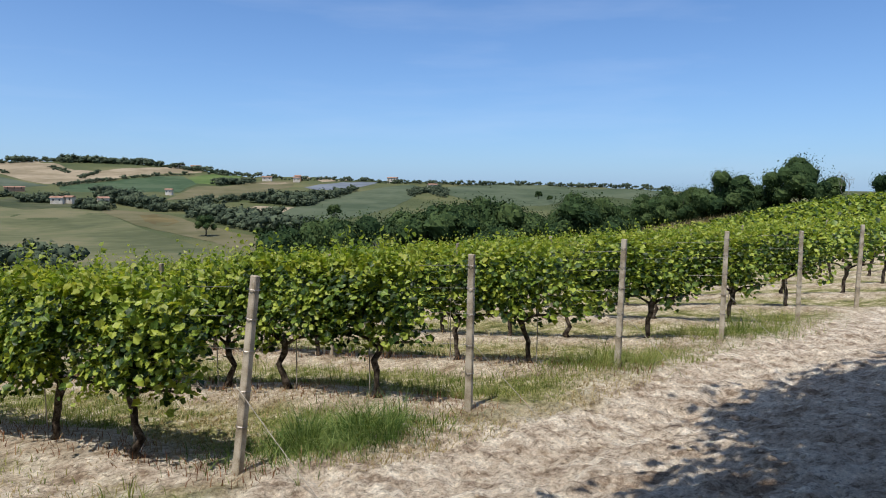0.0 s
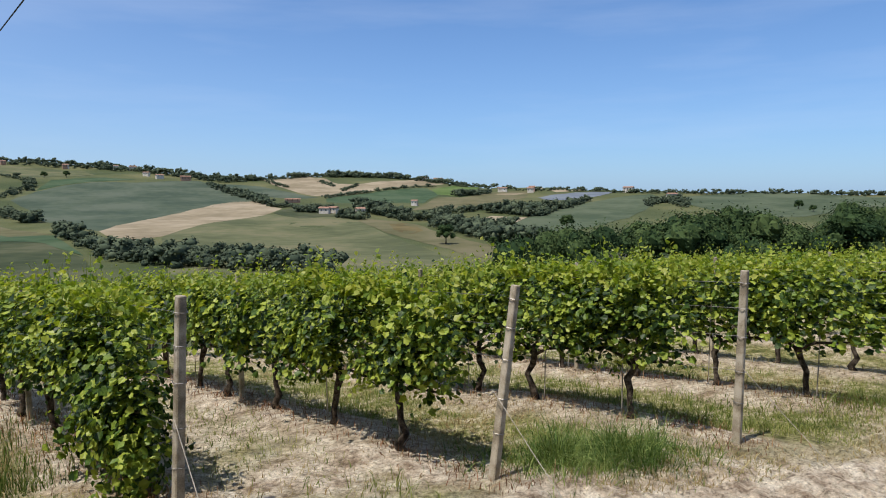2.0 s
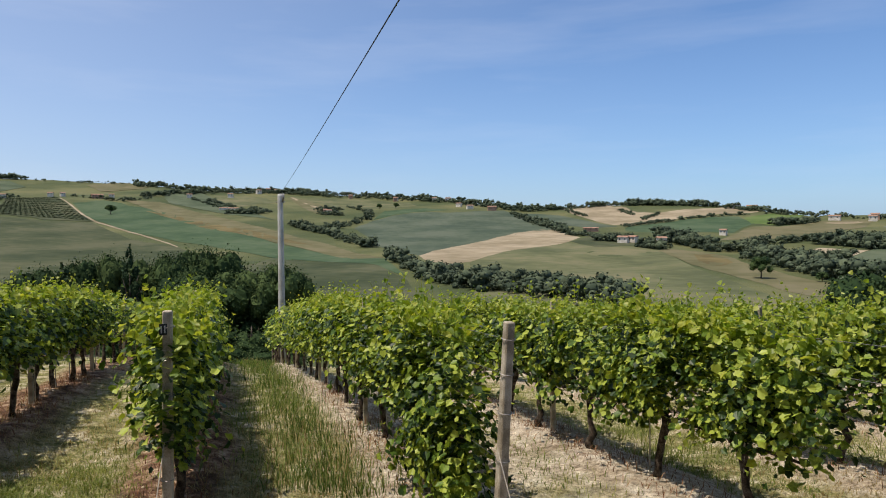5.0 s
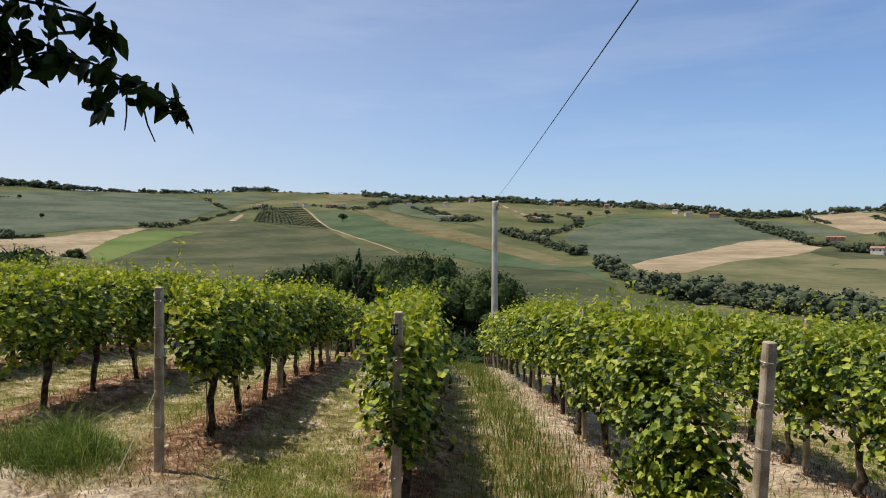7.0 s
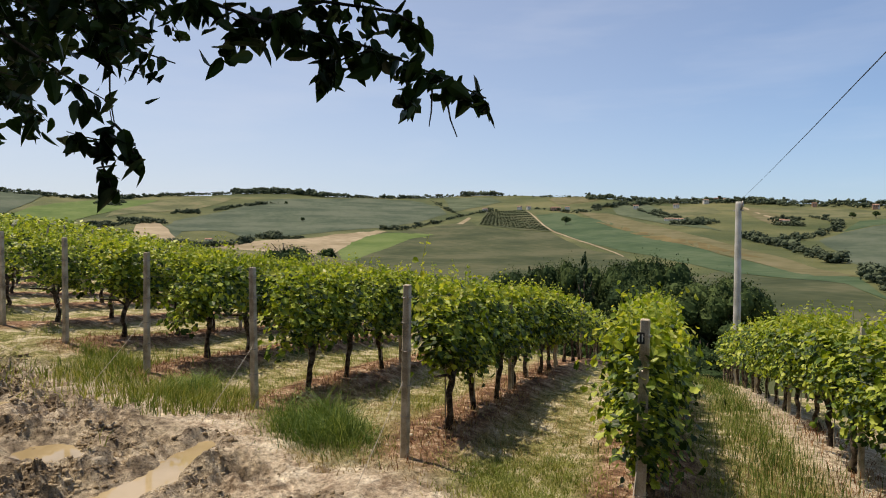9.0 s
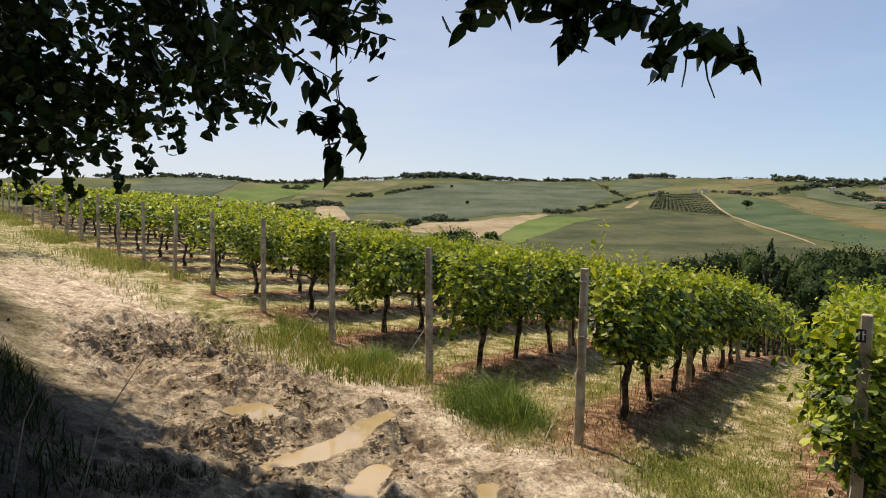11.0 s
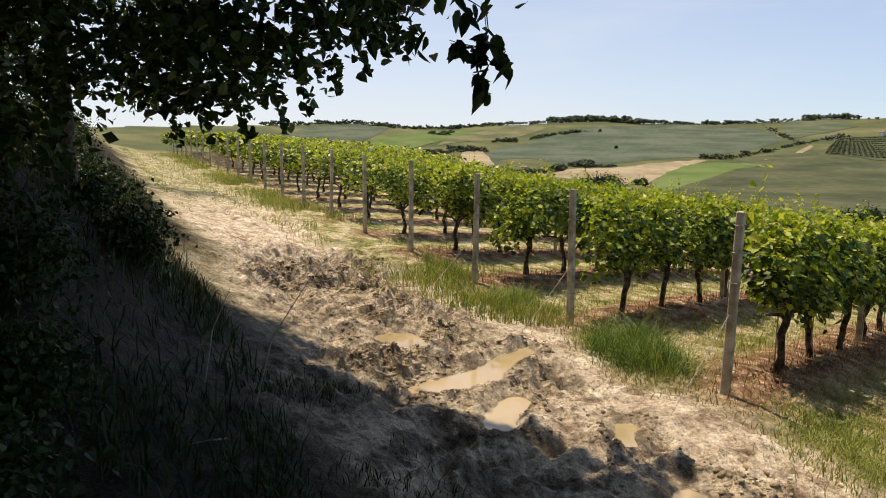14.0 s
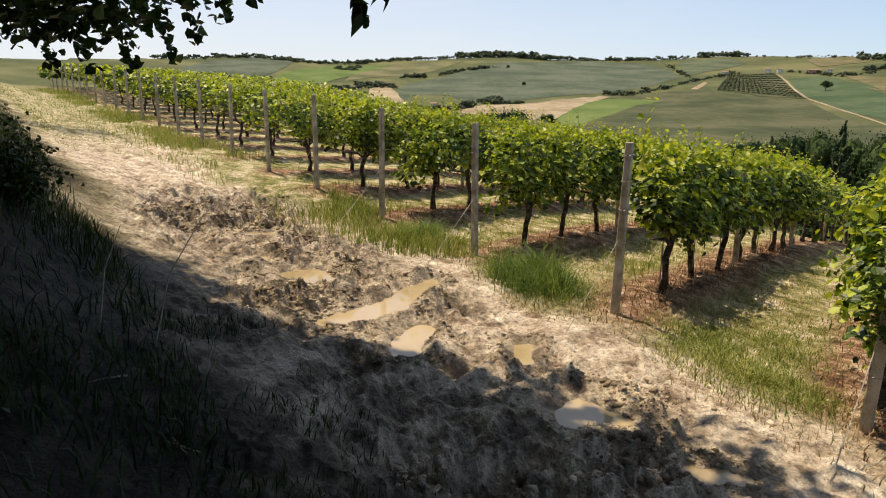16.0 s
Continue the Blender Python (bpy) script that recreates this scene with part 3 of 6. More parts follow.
field("field", [(86.82, 0.43), (86.11, 0.92), (83.87, 1.4), (80.47, 2.13), (77.81, 2.59), (73.21, 2.85), (70.35, 2.93), (66.46, 2.77), (63.99, 2.29), (63.19, 1.54), (65.97, 0.79), (68.82, 0.29), (73.23, -0.05), (78.73, -0.43), (80.93, -0.52), (82.21, -0.06), (85.52, -0.19), (86.08, -0.64)], CROP_B, "blue-green crop field under the ridge", 0.00121)
field("field", [(89.02, 0.55), (87.49, 0.74), (86.86, 0.39), (86.08, -0.64), (86.53, -1.13), (89.41, -0.53)], WHEAT, "small stubble field by a hedge", 0.00124)
field("field", [(93.69, -0.06), (90.14, 0.11), (89.6, -0.53), (89.23, -1.23), (91.61, -1.11), (93.7, -0.55)], STRAW, "brown stubble field in the valley", 0.00127)
field("field", [(91.22, 1.09), (90.12, 1.92), (87.85, 2.4), (83.86, 2.62), (80.9, 2.68), (83.45, 2.04), (85.9, 1.68), (87.48, 1.53), (89.39, 1.37)], HAY, "dry grass field on the far slope", 0.00130)
field("field", [(93.68, 0.64), (92.64, 1.28), (90.85, 1.94), (89.75, 2.35), (91.57, 2.35), (93.66, 1.96)], CROP_C, "light green meadow on the far slope", 0.00133)
field("field", [(63.49, 2.98), (59.5, 3.04), (58.5, 2.7), (61.5, 1.95), (62.9, 1.69)], CROP_E, "green pasture near the ridge farm", 0.00136)
field("field", [(55.51, 1.4), (53.27, 1.59), (50.57, 1.09), (46.23, -0.04), (39.76, -2.11), (35.01, -3.04), (30.98, -3.46), (29.06, -4.91), (31.76, -3.98), (39.31, -3.28), (46.21, -1.94), (51.05, -0.99), (54.26, 0.3)], CROP_D, "deep green strip of crop", 0.00139)
field("field", [(51.8, 1.64), (49.35, 1.48), (46.23, 0.59), (41.57, -0.61), (37.14, -1.75), (33.37, -2.82), (30.99, -3.38), (33.77, -3.37), (39.32, -2.11), (43.87, -0.91), (48.62, 0.3)], STRAW, "brownish strip of crop", 0.00142)
field("field", [(50.57, 0.89), (46.23, -0.04), (41.57, -1.13), (37.14, -2.17), (40.21, -1.83), (45.75, -0.67)], WITHER, "narrow dry brown strip across the slope", 0.00145)
field("field", [(49.12, 2.27), (46.24, 2.25), (44.12, 1.26), (41.58, 0.34), (40.23, 0.01), (43.88, 0.39), (48.63, 1.38)], CROP_E, "green pasture under the ridge", 0.00148)
field("field", [(54.52, 2.94), (52.54, 3.13), (48.64, 3), (50.58, 2.62), (53.52, 2.44)], STRAW, "dry pasture on the ridge", 0.00151)
field("field", [(59.75, 1.7), (56.4, 1.85), (54.11, 0.1), (57, 0.2), (60.4, 0.5)], CROP, "green ground under the olive grove", 0.00154)
field("field", [(62.4, 0.65), (61.25, 1.2), (61.1, 1.1), (61.85, 0.6)], WHEAT, "pale bank of bare earth at a lane end", 0.00157)
field("lane", [(56.26, 1.75), (56.16, 1.75), (53.98, 0.14), (48.13, -1.97), (48.1, -2.05), (54.1, 0.07)], WHEAT, "pale farm lane down the slope", 0.00160, "lane")
field("field", [(104.34, 1.82), (101.5, 2.68), (97.65, 2.94), (95.21, 2.64), (97.66, 1.29), (99.61, 0.64), (103.42, 0.88)], CROP_B, "slope beyond the vineyard, coloured blue-green for haze", 0.00163)
field("field", [(97.66, 1.1), (95.7, 1.85), (91.76, 2.48), (87.31, 2.52), (89.77, 1.72), (92.74, 1.01), (96.68, 0.57)], CROP_C, "pale green meadow beyond the vineyard", 0.00166)

# ---- posts ----
def box_verts(w, d, h, taper=0.85, bevel=0.008):
    """A bevelled four-sided post."""
    out = []
    for z, f in ((-0.3, 1.0), (h - bevel, taper), (h, taper - 0.12)):
        a, b = w / 2 * f, d / 2 * f
        c = bevel * 1.2
        out += [(-a + c, -b, z), (a - c, -b, z), (a, -b + c, z), (a, b - c, z), (a - c, b, z), (-a + c, b, z), (-a, b - c, z), (-a, -b + c, z)]
    faces = [[i * 8 + j, i * 8 + (j + 1) % 8, (i + 1) * 8 + (j + 1) % 8, (i + 1) * 8 + j] for i in range(2) for j in range(8)]
    return out, faces + [list(range(16, 24))]


def tube(points, radii, sides=7):
    """Vertices and faces of a tube along points."""
    points = [Vector(p) for p in points]
    verts, faces = [], []
    side = Vector((1, 0, 0))
    for i, p in enumerate(points):
        d = (points[min(i + 1, len(points) - 1)] - points[max(i - 1, 0)]).normalized()
        ref = side if abs(d.dot(side)) < 0.9 else Vector((0, 1, 0))
        a = d.cross(ref).normalized()
        b = d.cross(a)
        for j in range(sides):
            t = 2 * math.pi * j / sides
            verts.append(tuple(p + (a * math.cos(t) + b * math.sin(t)) * radii[i]))
    for i in range(len(points) - 1):
        for j in range(sides):
            k = (j + 1) % sides
            faces.append([i * sides + j, i * sides + k, (i + 1) * sides + k, (i + 1) * sides + j])
    faces.append(list(range(sides))[::-1])
    faces.append([(len(points) - 1) * sides + j for j in range(sides)])
    return verts, faces


def join(pieces):
    verts, faces = [], []
    for v, f in pieces:
        base = len(verts)
        verts += list(v)
        faces += [[i + base for i in q] for q in f]
    return verts, faces


POST_H = 1.85
post_mesh = mesh_from("post_body", *box_verts(0.085, 0.085, POST_H), CONCRETE)
tie_mesh = mesh_from("wire_tie", *tube([(0.056 * math.cos(a), 0.056 * math.sin(a), 0.004 * math.sin(a)) for a in np.linspace(0, 6.28, 9)], [0.004] * 9, 4), WIRE)
end_post = new("vine_post")
part("post", post_mesh, end_post)
for h in (1.72, 1.45, 1.15, 0.78, 0.45):
    t = part("wire_tie", tie_mesh, end_post)
    t.location = (0, 0, h)
tagged(end_post, "square grey concrete vineyard post with wire ties", "post", "posts of the vine rows")
turn_row = math.degrees(ROW_YAW)
ROWS = range(-9, 24)
LEANS = {0: (2, 7, 0), 1: (1, 2.5, 0), 2: (0, 1, 0), -1: (0, 1.5, 0), -2: (0, 4, 0), -3: (0, 2, 0), 3: (0, 1.0, 0)}
first = True


def set_post(x, y, lean=(0, 0, 0), yaw=0.0, size=1.0):
    global first
    m = pose(x, y, gz(x, y), lean[0], lean[1], turn_row + yaw) @ Matrix.Diagonal((size, size, 1, 1))
    if first:
        end_post.matrix_basis = m
        first = False
        return end_post
    return copy_thing(end_post, m)


def row_s(k):
    return ROW_ZERO + ROW_GAP * k


for k in ROWS:
    s = row_s(k)
    u0 = float(edge_u(s))
    x, y = xy(u0, s)
    r = random.Random(k)
    set_post(x, y, LEANS.get(k, (r.uniform(-2, 2), r.uniform(-2, 2), 0)), r.uniform(-6, 6))
    for j in range(1, 6 if -5 < k < 9 else 3):
        x, y = xy(u0 + 4.93 * j, s)
        set_post(x, y, (r.uniform(-2, 2), r.uniform(-2, 2), 0), r.uniform(-6, 6), 0.8)

# ---- vines ----
def leaf_shape(kind):
    """Outline of a leaf in its own plane, unit length, stalk at the origin."""
    if kind == 0:
        pts = [(0, 0.02), (0.2, -0.12), (0.48, 0.02), (0.45, 0.24), (0.54, 0.5), (0.33, 0.64), (0, 1.0), (-0.33, 0.64), (-0.54, 0.5), (-0.45, 0.24), (-0.48, 0.02), (-0.2, -0.12)]
    elif kind == 1:
        pts = [(0, -0.05), (0.46, 0.1), (0.34, 0.6), (0, 1.0), (-0.34, 0.6), (-0.46, 0.1)]
    elif kind == 3:
        pts = [(0, 0), (0.19, 0.12), (0.28, 0.4), (0.17, 0.74), (0, 1.06), (-0.17, 0.74), (-0.28, 0.4), (-0.19, 0.12)]
    else:
        pts = [(0, 0), (0.4, 0.5), (0, 1.0), (-0.4, 0.5)]
    return np.array(pts)


def leaves(pos, normal, size, kind, gen, droop=0.25):
    """Leaves as folded many-sided sheets at the given places, facing about the given way."""
    n = len(pos)
    sh = leaf_shape(kind)
    m = len(sh)
    nor = normal + gen.normal(0, 0.45, (n, 3))
    nor /= np.linalg.norm(nor, axis=1, keepdims=True) + 1e-9
    tip = np.cross(nor, gen.normal(0, 1, (n, 3)))
    tip[:, 2] -= droop
    tip -= nor * np.sum(tip * nor, 1, keepdims=True)
    tip /= np.linalg.norm(tip, axis=1, keepdims=True) + 1e-9
    side = np.cross(tip, nor)
    fold = gen.uniform(0.05, 0.4, n)
    v = (pos[:, None] + size[:, None, None] * (side[:, None] * sh[None, :, :1] + tip[:, None] * (sh[None, :, 1:] - 0.4)
         + nor[:, None] * (np.abs(sh[None, :, :1]) * fold[:, None, None] - 0.22 * (sh[None, :, 1:] - 0.4) ** 2)))
    half = m // 2
    a = [list(range(0, half + 1)), [0] + list(range(half, m))]
    f = np.concatenate([np.arange(n)[:, None] * m + np.array(q)[None] for q in a]) if len(a[0]) == len(a[1]) else None
    return v.reshape(-1, 3), f


def foliage(seed, count, size, kind, tall, foot=0.58):
    gen = np.random.default_rng(seed)
    n = count
    # clumps of shoots along the cordon
    cl = 16
    cx, cz = gen.uniform(-0.68, 0.68, cl), gen.uniform(min(0.8, foot + 0.1), 1.6, cl)
    cy = gen.normal(0, 0.11, cl)
    i = gen.integers(0, cl, n)
    p = np.stack([cx[i] + gen.normal(0, 0.2, n), cy[i] + gen.normal(0, 0.15, n), cz[i] + gen.normal(0, 0.2, n)], 1)
    p[:, 0] = np.clip(p[:, 0], -0.85, 0.85)
    low = foot + 0.16 * np.sin(p[:, 0] * 5 + seed) + 0.1 * gen.random(n)
    p[:, 2] = np.where(p[:, 2] < low, low + gen.random(n) * 0.5, p[:, 2])
    p[:, 2] = np.minimum(p[:, 2], 1.66 + 0.1 * np.sin(p[:, 0] * 6 + seed) + 0.07 * np.sin(p[:, 0] * 15 + 2 * seed) + gen.random(n) ** 2 * 0.26)
    nor = np.stack([p[:, 0] * 0.2, p[:, 1] * 3.0, 0.85 + (p[:, 2] - 1.2) * 0.9], 1)
    nor /= np.linalg.norm(nor, axis=1, keepdims=True)
    v, f = leaves(p, nor, size * gen.uniform(0.55, 1.3, n), kind, gen)
    me = mesh_from("foliage", v, f, LEAF)
    me.materials.append(SHOOT)
    # more pale young leaves towards the top, which also paint its sunlit look
    young = (gen.random(n) < (0.75 if n > 300 else 0.3) * step(1.4, 1.8, p[:, 2]) + (0.02 if tall < 0.45 else 0.12)).astype(np.int32)
    me.polygons.foreach_set("material_index", np.concatenate([young, young]))
    return me


def shoots(seed, count, kind, tall):
    """Young shoots that stand out over the top wire."""
    gen = np.random.default_rng(seed + 50)
    pieces, lp, ln, ls = [], [], [], []
    for _ in range(count):
        x, y = gen.uniform(-0.65, 0.65), gen.normal(0, 0.12)
        h = gen.uniform(0.03, 0.16) if gen.random() < 0.75 else gen.uniform(0.1, tall)
        dx, dy = gen.normal(0, 0.12), gen.normal(0, 0.12)
        pts = [(x + dx * q * q, y + dy * q * q, 1.62 + (h + 0.1) * q) for q in (0, 0.5, 1)]
        pieces.append(tube(pts, [0.004, 0.003, 0.0015], 3))
        for q in np.linspace(0.35, 1, 5):
            lp.append((x + dx * q * q + gen.normal(0, 0.025), y + dy * q * q + gen.normal(0, 0.025), 1.62 + (h + 0.1) * q))
            ln.append(gen.normal(0, 1, 3) + (0, 0, 0.6))
            ls.append(0.085 * (1.25 - 0.6 * q))
    v, f = leaves(np.array(lp), np.array(ln), np.array(ls), kind, gen, 0.0)
    tv, tf = join(pieces)
    base = len(tv)
    return mesh_from("new_growth", list(tv) + v.tolist(), list(tf) + (f + base).tolist(), SHOOT)


def trunk_mesh(seed):
    r = random.Random(seed)
    pts, x, y = [], 0.0, 0.0
    for i in range(7):
        pts.append((x, y, -0.08 + i * 0.14))
        x, y = x + r.uniform(-0.085, 0.085), y + r.uniform(-0.05, 0.05)
    rad = [q * r.uniform(0.8, 1.25) for q in (0.062, 0.044, 0.036, 0.033, 0.038, 0.048, 0.03)]
    top = pts[-2]
    arms = [tube([top, (top[0] + sg * 0.2, top[1], top[2] + 0.12), (top[0] + sg * 0.6, top[1] * 0.5, top[2] + 0.17 + r.uniform(-0.04, 0.04))], [0.03, 0.02, 0.012], 6) for sg in (-1, 1)]
    return mesh_from("trunk", *join([tube(pts, rad, 8)] + arms), BARK, True)


stake_mesh = mesh_from("stake", *tube([(0.07, 0.03, -0.1), (0.075, 0.035, 0.6), (0.07, 0.03, 1.25)], [0.008, 0.008, 0.007], 6), STAKE)
VARIANTS = 5
trunks = [trunk_mesh(i) for i in range(VARIANTS)]
LODS = [[(foliage(i * 3 + 1, 2700, 0.07, 0, 0.4), shoots(i, 60, 1, 0.48)) for i in range(VARIANTS)],
        [(foliage(i * 3 + 2, 1400, 0.08, 0, 0.4), shoots(i + 9, 34, 2, 0.4)) for i in range(VARIANTS)],
        [(foliage(i * 3 + 3, 235, 0.16, 2, 0.4), shoots(i + 19, 10, 2, 0.3)) for i in range(3)],
        [(foliage(i * 3 + 4, 90, 0.3, 2, 0.5), None) for i in range(3)]]
LODS[0].append((foliage(77, 3400, 0.07, 0, 0.4, 0.14), shoots(77, 44, 1, 0.42)))
masters = {}


def vine(x, y, lod, variant, yaw):
    key = (lod, variant)
    m = pose(x, y, gz(x, y), 0, 0, turn_row + 90 + yaw)
    if key in masters:
        return copy_thing(masters[key], m)
    root = new("grapevine")
    root.matrix_basis = m
    part("trunk", trunks[variant % VARIANTS], root, "dark gnarled trunk")
    tagged(part("foliage", LODS[lod][variant][0], root, "dense green vine leaves"), kind="stuff")
    tagged(part("new_growth", LODS[lod][variant][1], root, "yellow-green shoot tips"), kind="stuff")
    if lod < 2:
        part("stake", stake_mesh, root, "thin grey stake")
    tagged(root, "leafy green grapevine on a dark gnarled trunk, trained on wires", "grapevine", "vines of the rows")
    masters[key] = root
    return root


def place_mesh(store, me, m, mat_index):
    """Adds a copy of a mesh at the pose m to a store of arrays."""
    co = np.empty(len(me.vertices) * 3, np.float32)
    me.vertices.foreach_get("co", co)
    mm = np.array(m)
    co = co.reshape(-1, 3) @ mm[:3, :3].T + mm[:3, 3]
    base = store["n"]
    sizes = np.empty(len(me.polygons), np.int32)
    me.polygons.foreach_get("loop_total", sizes)
    idx = np.empty(len(me.loops), np.int32)
    me.loops.foreach_get("vertex_index", idx)
    store["v"].append(co)
    store["l"].append(idx + base)
    store["s"].append(sizes)
    store["m"].append(np.full(len(sizes), mat_index, np.int32))
    store["n"] += len(co)


def new_store():
    return {"v": [], "l": [], "s": [], "m": [], "n": 0}


def store_mesh(name, store, mats):
    me = bpy.data.meshes.new(name)
    v, l, sz, mi = (np.concatenate(store[k]) for k in "vlsm")
    me.vertices.add(len(v))
    me.vertices.foreach_set("co", v.astype(np.float32).ravel())
    me.loops.add(len(l))
    me.loops.foreach_set("vertex_index", l)
    me.polygons.add(len(sz))
    me.polygons.foreach_set("loop_start", np.concatenate([[0], np.cumsum(sz)[:-1]]).astype(np.int32))
    me.polygons.foreach_set("loop_total", sz)
    for m in mats:
        me.materials.append(m)
    me.polygons.foreach_set("material_index", mi)
    me.update()
    return me


far_vines = new_store()
for k in range(-34, 30):
    s = row_s(k)
    u0 = float(edge_u(s))
    r = random.Random(100 + k)
    count = 19 if -5 < k < 7 else 12 if k > -10 else 44
    for j in range(count):
        e = (1.3 if k != 2 else 0.75) + VINE_GAP * j * (1 if k > -10 else 1.3)
        x, y = xy(u0 + e + r.uniform(-0.08, 0.08), s + r.uniform(-0.04, 0.04))
        d = math.hypot(x + 0.5, y - 0.3)
        lod = 0 if d < 8.5 else 1 if d < 18 else 2
        yaw = r.choice((0, 180)) + r.uniform(-6, 6)
        i = r.randrange(VARIANTS if lod < 2 else 3)
        if k == 1 and j == 0:
            i = VARIANTS
        if lod < 2:
            vine(x, y, lod, i, yaw)
            continue
        m = pose(x, y, gz(x, y), 0, 0, turn_row + 90 + yaw)
        place_mesh(far_vines, LODS[2 if d < 34 else 3][i][0], m, 0)
        mi = far_vines['m'][-1]
        mi[:] = np.tile(np.array([p.material_index for p in LODS[2 if d < 34 else 3][i][0].polygons], np.int32), 1)
        if d < 40:
            place_mesh(far_vines, LODS[2][i][1], m, 1)
            place_mesh(far_vines, trunks[i], m, 2)
tagged(new("distant_vines", store_mesh("distant_vines", far_vines, [LEAF, SHOOT, BARK])), "rows of leafy green grapevines farther down and up the slope", "vineyard", kind="stuff")

# ---- trellis wires ----
def row_wire(k, h, e0, e1):
    s = row_s(k)
    u0 = float(edge_u(s))
    pts = []
    for e in np.arange(e0, e1 + 0.01, 2.465):
        x, y = xy(u0 + e, s)
        pts.append((x, y, float(ground_z(x, y, False)) + h))
    return tube(pts, [0.0022] * len(pts), 4)


for k in range(-4, 9):
    root = new("trellis_wires")
    tagged(root, "thin steel trellis wires strung between vineyard posts", "wires", "wires of the vine rows")
    for h in (1.72, 1.45, 1.15, 0.78):
        part("wire", mesh_from("wire", *row_wire(k, h, 0, 14.8), WIRE), root)
for k in range(-3, 13):
    s = row_s(k)
    u0 = float(edge_u(s))
    x0, y0 = xy(u0, s)
    x1, y1 = xy(u0 - 1.0, s + 0.1)
    z0, z1 = gz(x0, y0) + 0.85, gz(x1, y1) - 0.03
    ob = new("guy_wire", mesh_from("guy_wire", *tube([(x0, y0, z0), ((x0 + x1) / 2, (y0 + y1) / 2, (z0 + z1) / 2 - 0.01), (x1, y1, z1)], [0.004] * 3, 5), STAKE))
    tagged(ob, "taut pale guy wire anchoring an end post to the ground", "guy wire", "guy wires of the end posts")

# ---- power line ----
CABLE = material("cable_black", [(0.02, 0.02, 0.022), (0.035, 0.035, 0.038)], 10, 0.6, 0.1, 100, 0.3)
POLE = material("pole_concrete", [(0.33, 0.32, 0.29), (0.45, 0.44, 0.41), (0.52, 0.51, 0.48)], 2, 0.9, 0.3, 60, 0.2)
px, py = -0.733 - 26 * math.sin(radians(39.42)), 0.635 + 26 * math.cos(radians(39.42))
pz, ptop = gz(px, py), 1.02
pole = new("power_pole")
pole.location = (px, py, pz)
part("shaft", mesh_from("shaft", *tube([(0, 0, -0.6), (0, 0, 2), (0, 0, ptop - pz - 0.1), (0, 0, ptop - pz)], [0.145, 0.132, 0.104, 0.088], 14), POLE, True), pole)
bracket = part("bracket", mesh_from("bracket", *tube([(-0.2, 0, ptop - pz - 0.32), (0.22, 0, ptop - pz - 0.32)], [0.025, 0.025], 6), WIRE), pole, "steel bracket")
part("insulator", mesh_from("insulator", *tube([(0.1, 0, ptop - pz - 0.3), (0.16, 0, ptop - pz - 0.18), (0.17, 0, ptop - pz + 0.02)], [0.03, 0.045, 0.03], 8), WIRE, True), bracket, "small dark insulator")
tagged(pole, "tall slim grey concrete power pole below the vine rows", "power pole")
CABLE_YAW, CABLE_EL = 221.12, -0.1
wa = Vector((px, py, ptop))
ww = wa + Vector((-math.sin(radians(CABLE_YAW)), math.cos(radians(CABLE_YAW)), math.tan(radians(CABLE_EL)))) * 30
wpts = [wa + (ww - wa) * q + Vector((0, 0, -0.06 * math.sin(min(q, 1) * math.pi))) for q in np.linspace(0, 1.4, 27)]
tagged(new("overhead_cable", mesh_from("overhead_cable", *tube(wpts, [0.0036] * len(wpts), 5), CABLE)), "single dark overhead cable running to the power pole", "cable")

# ---- puddles ----
WATER = material("puddle", [(0.28, 0.215, 0.115), (0.34, 0.27, 0.155), (0.4, 0.32, 0.2)], 0.8, 0.03, 0.0, 2, 0.5)
for points, level in zip(PUDDLES, LEVELS):
    cell = 0.035
    lo = [min(p[i] - 2 * p[2] for p in points) for i in (0, 1)]
    hi = [max(p[i] + 2 * p[2] for p in points) for i in (0, 1)]
    gx, gy = np.meshgrid(np.arange(lo[0], hi[0], cell), np.arange(lo[1], hi[1], cell), indexing="ij")
    inside = puddle_r(gx, gy, points) < 1.5
    at = np.full(gx.shape, -1)
    at[inside] = np.arange(inside.sum())
    sheet = np.stack([at[:-1, :-1], at[1:, :-1], at[1:, 1:], at[:-1, 1:]], 2).reshape(-1, 4)
    sheet = sheet[(sheet >= 0).all(1)]
    verts = np.stack([gx[inside], gy[inside], np.full(inside.sum(), level)], 1)
    tagged(new("puddle", mesh_from("puddle", verts, sheet, WATER)), "shallow muddy brown puddle in a deep wheel rut", "puddle", "puddles on the track")

# ---- clods and stones ----
CLOD = material("clod", [(0.07, 0.052, 0.034), (0.24, 0.185, 0.12), (0.5, 0.42, 0.3)], 3, 0.95, 0.9, 60, 0.15, random=0.2)
PEBBLE = material("pebble", [(0.36, 0.29, 0.2), (0.5, 0.42, 0.31), (0.62, 0.54, 0.42)], 5, 0.9, 0.5, 60, 0.2, random=0.4)


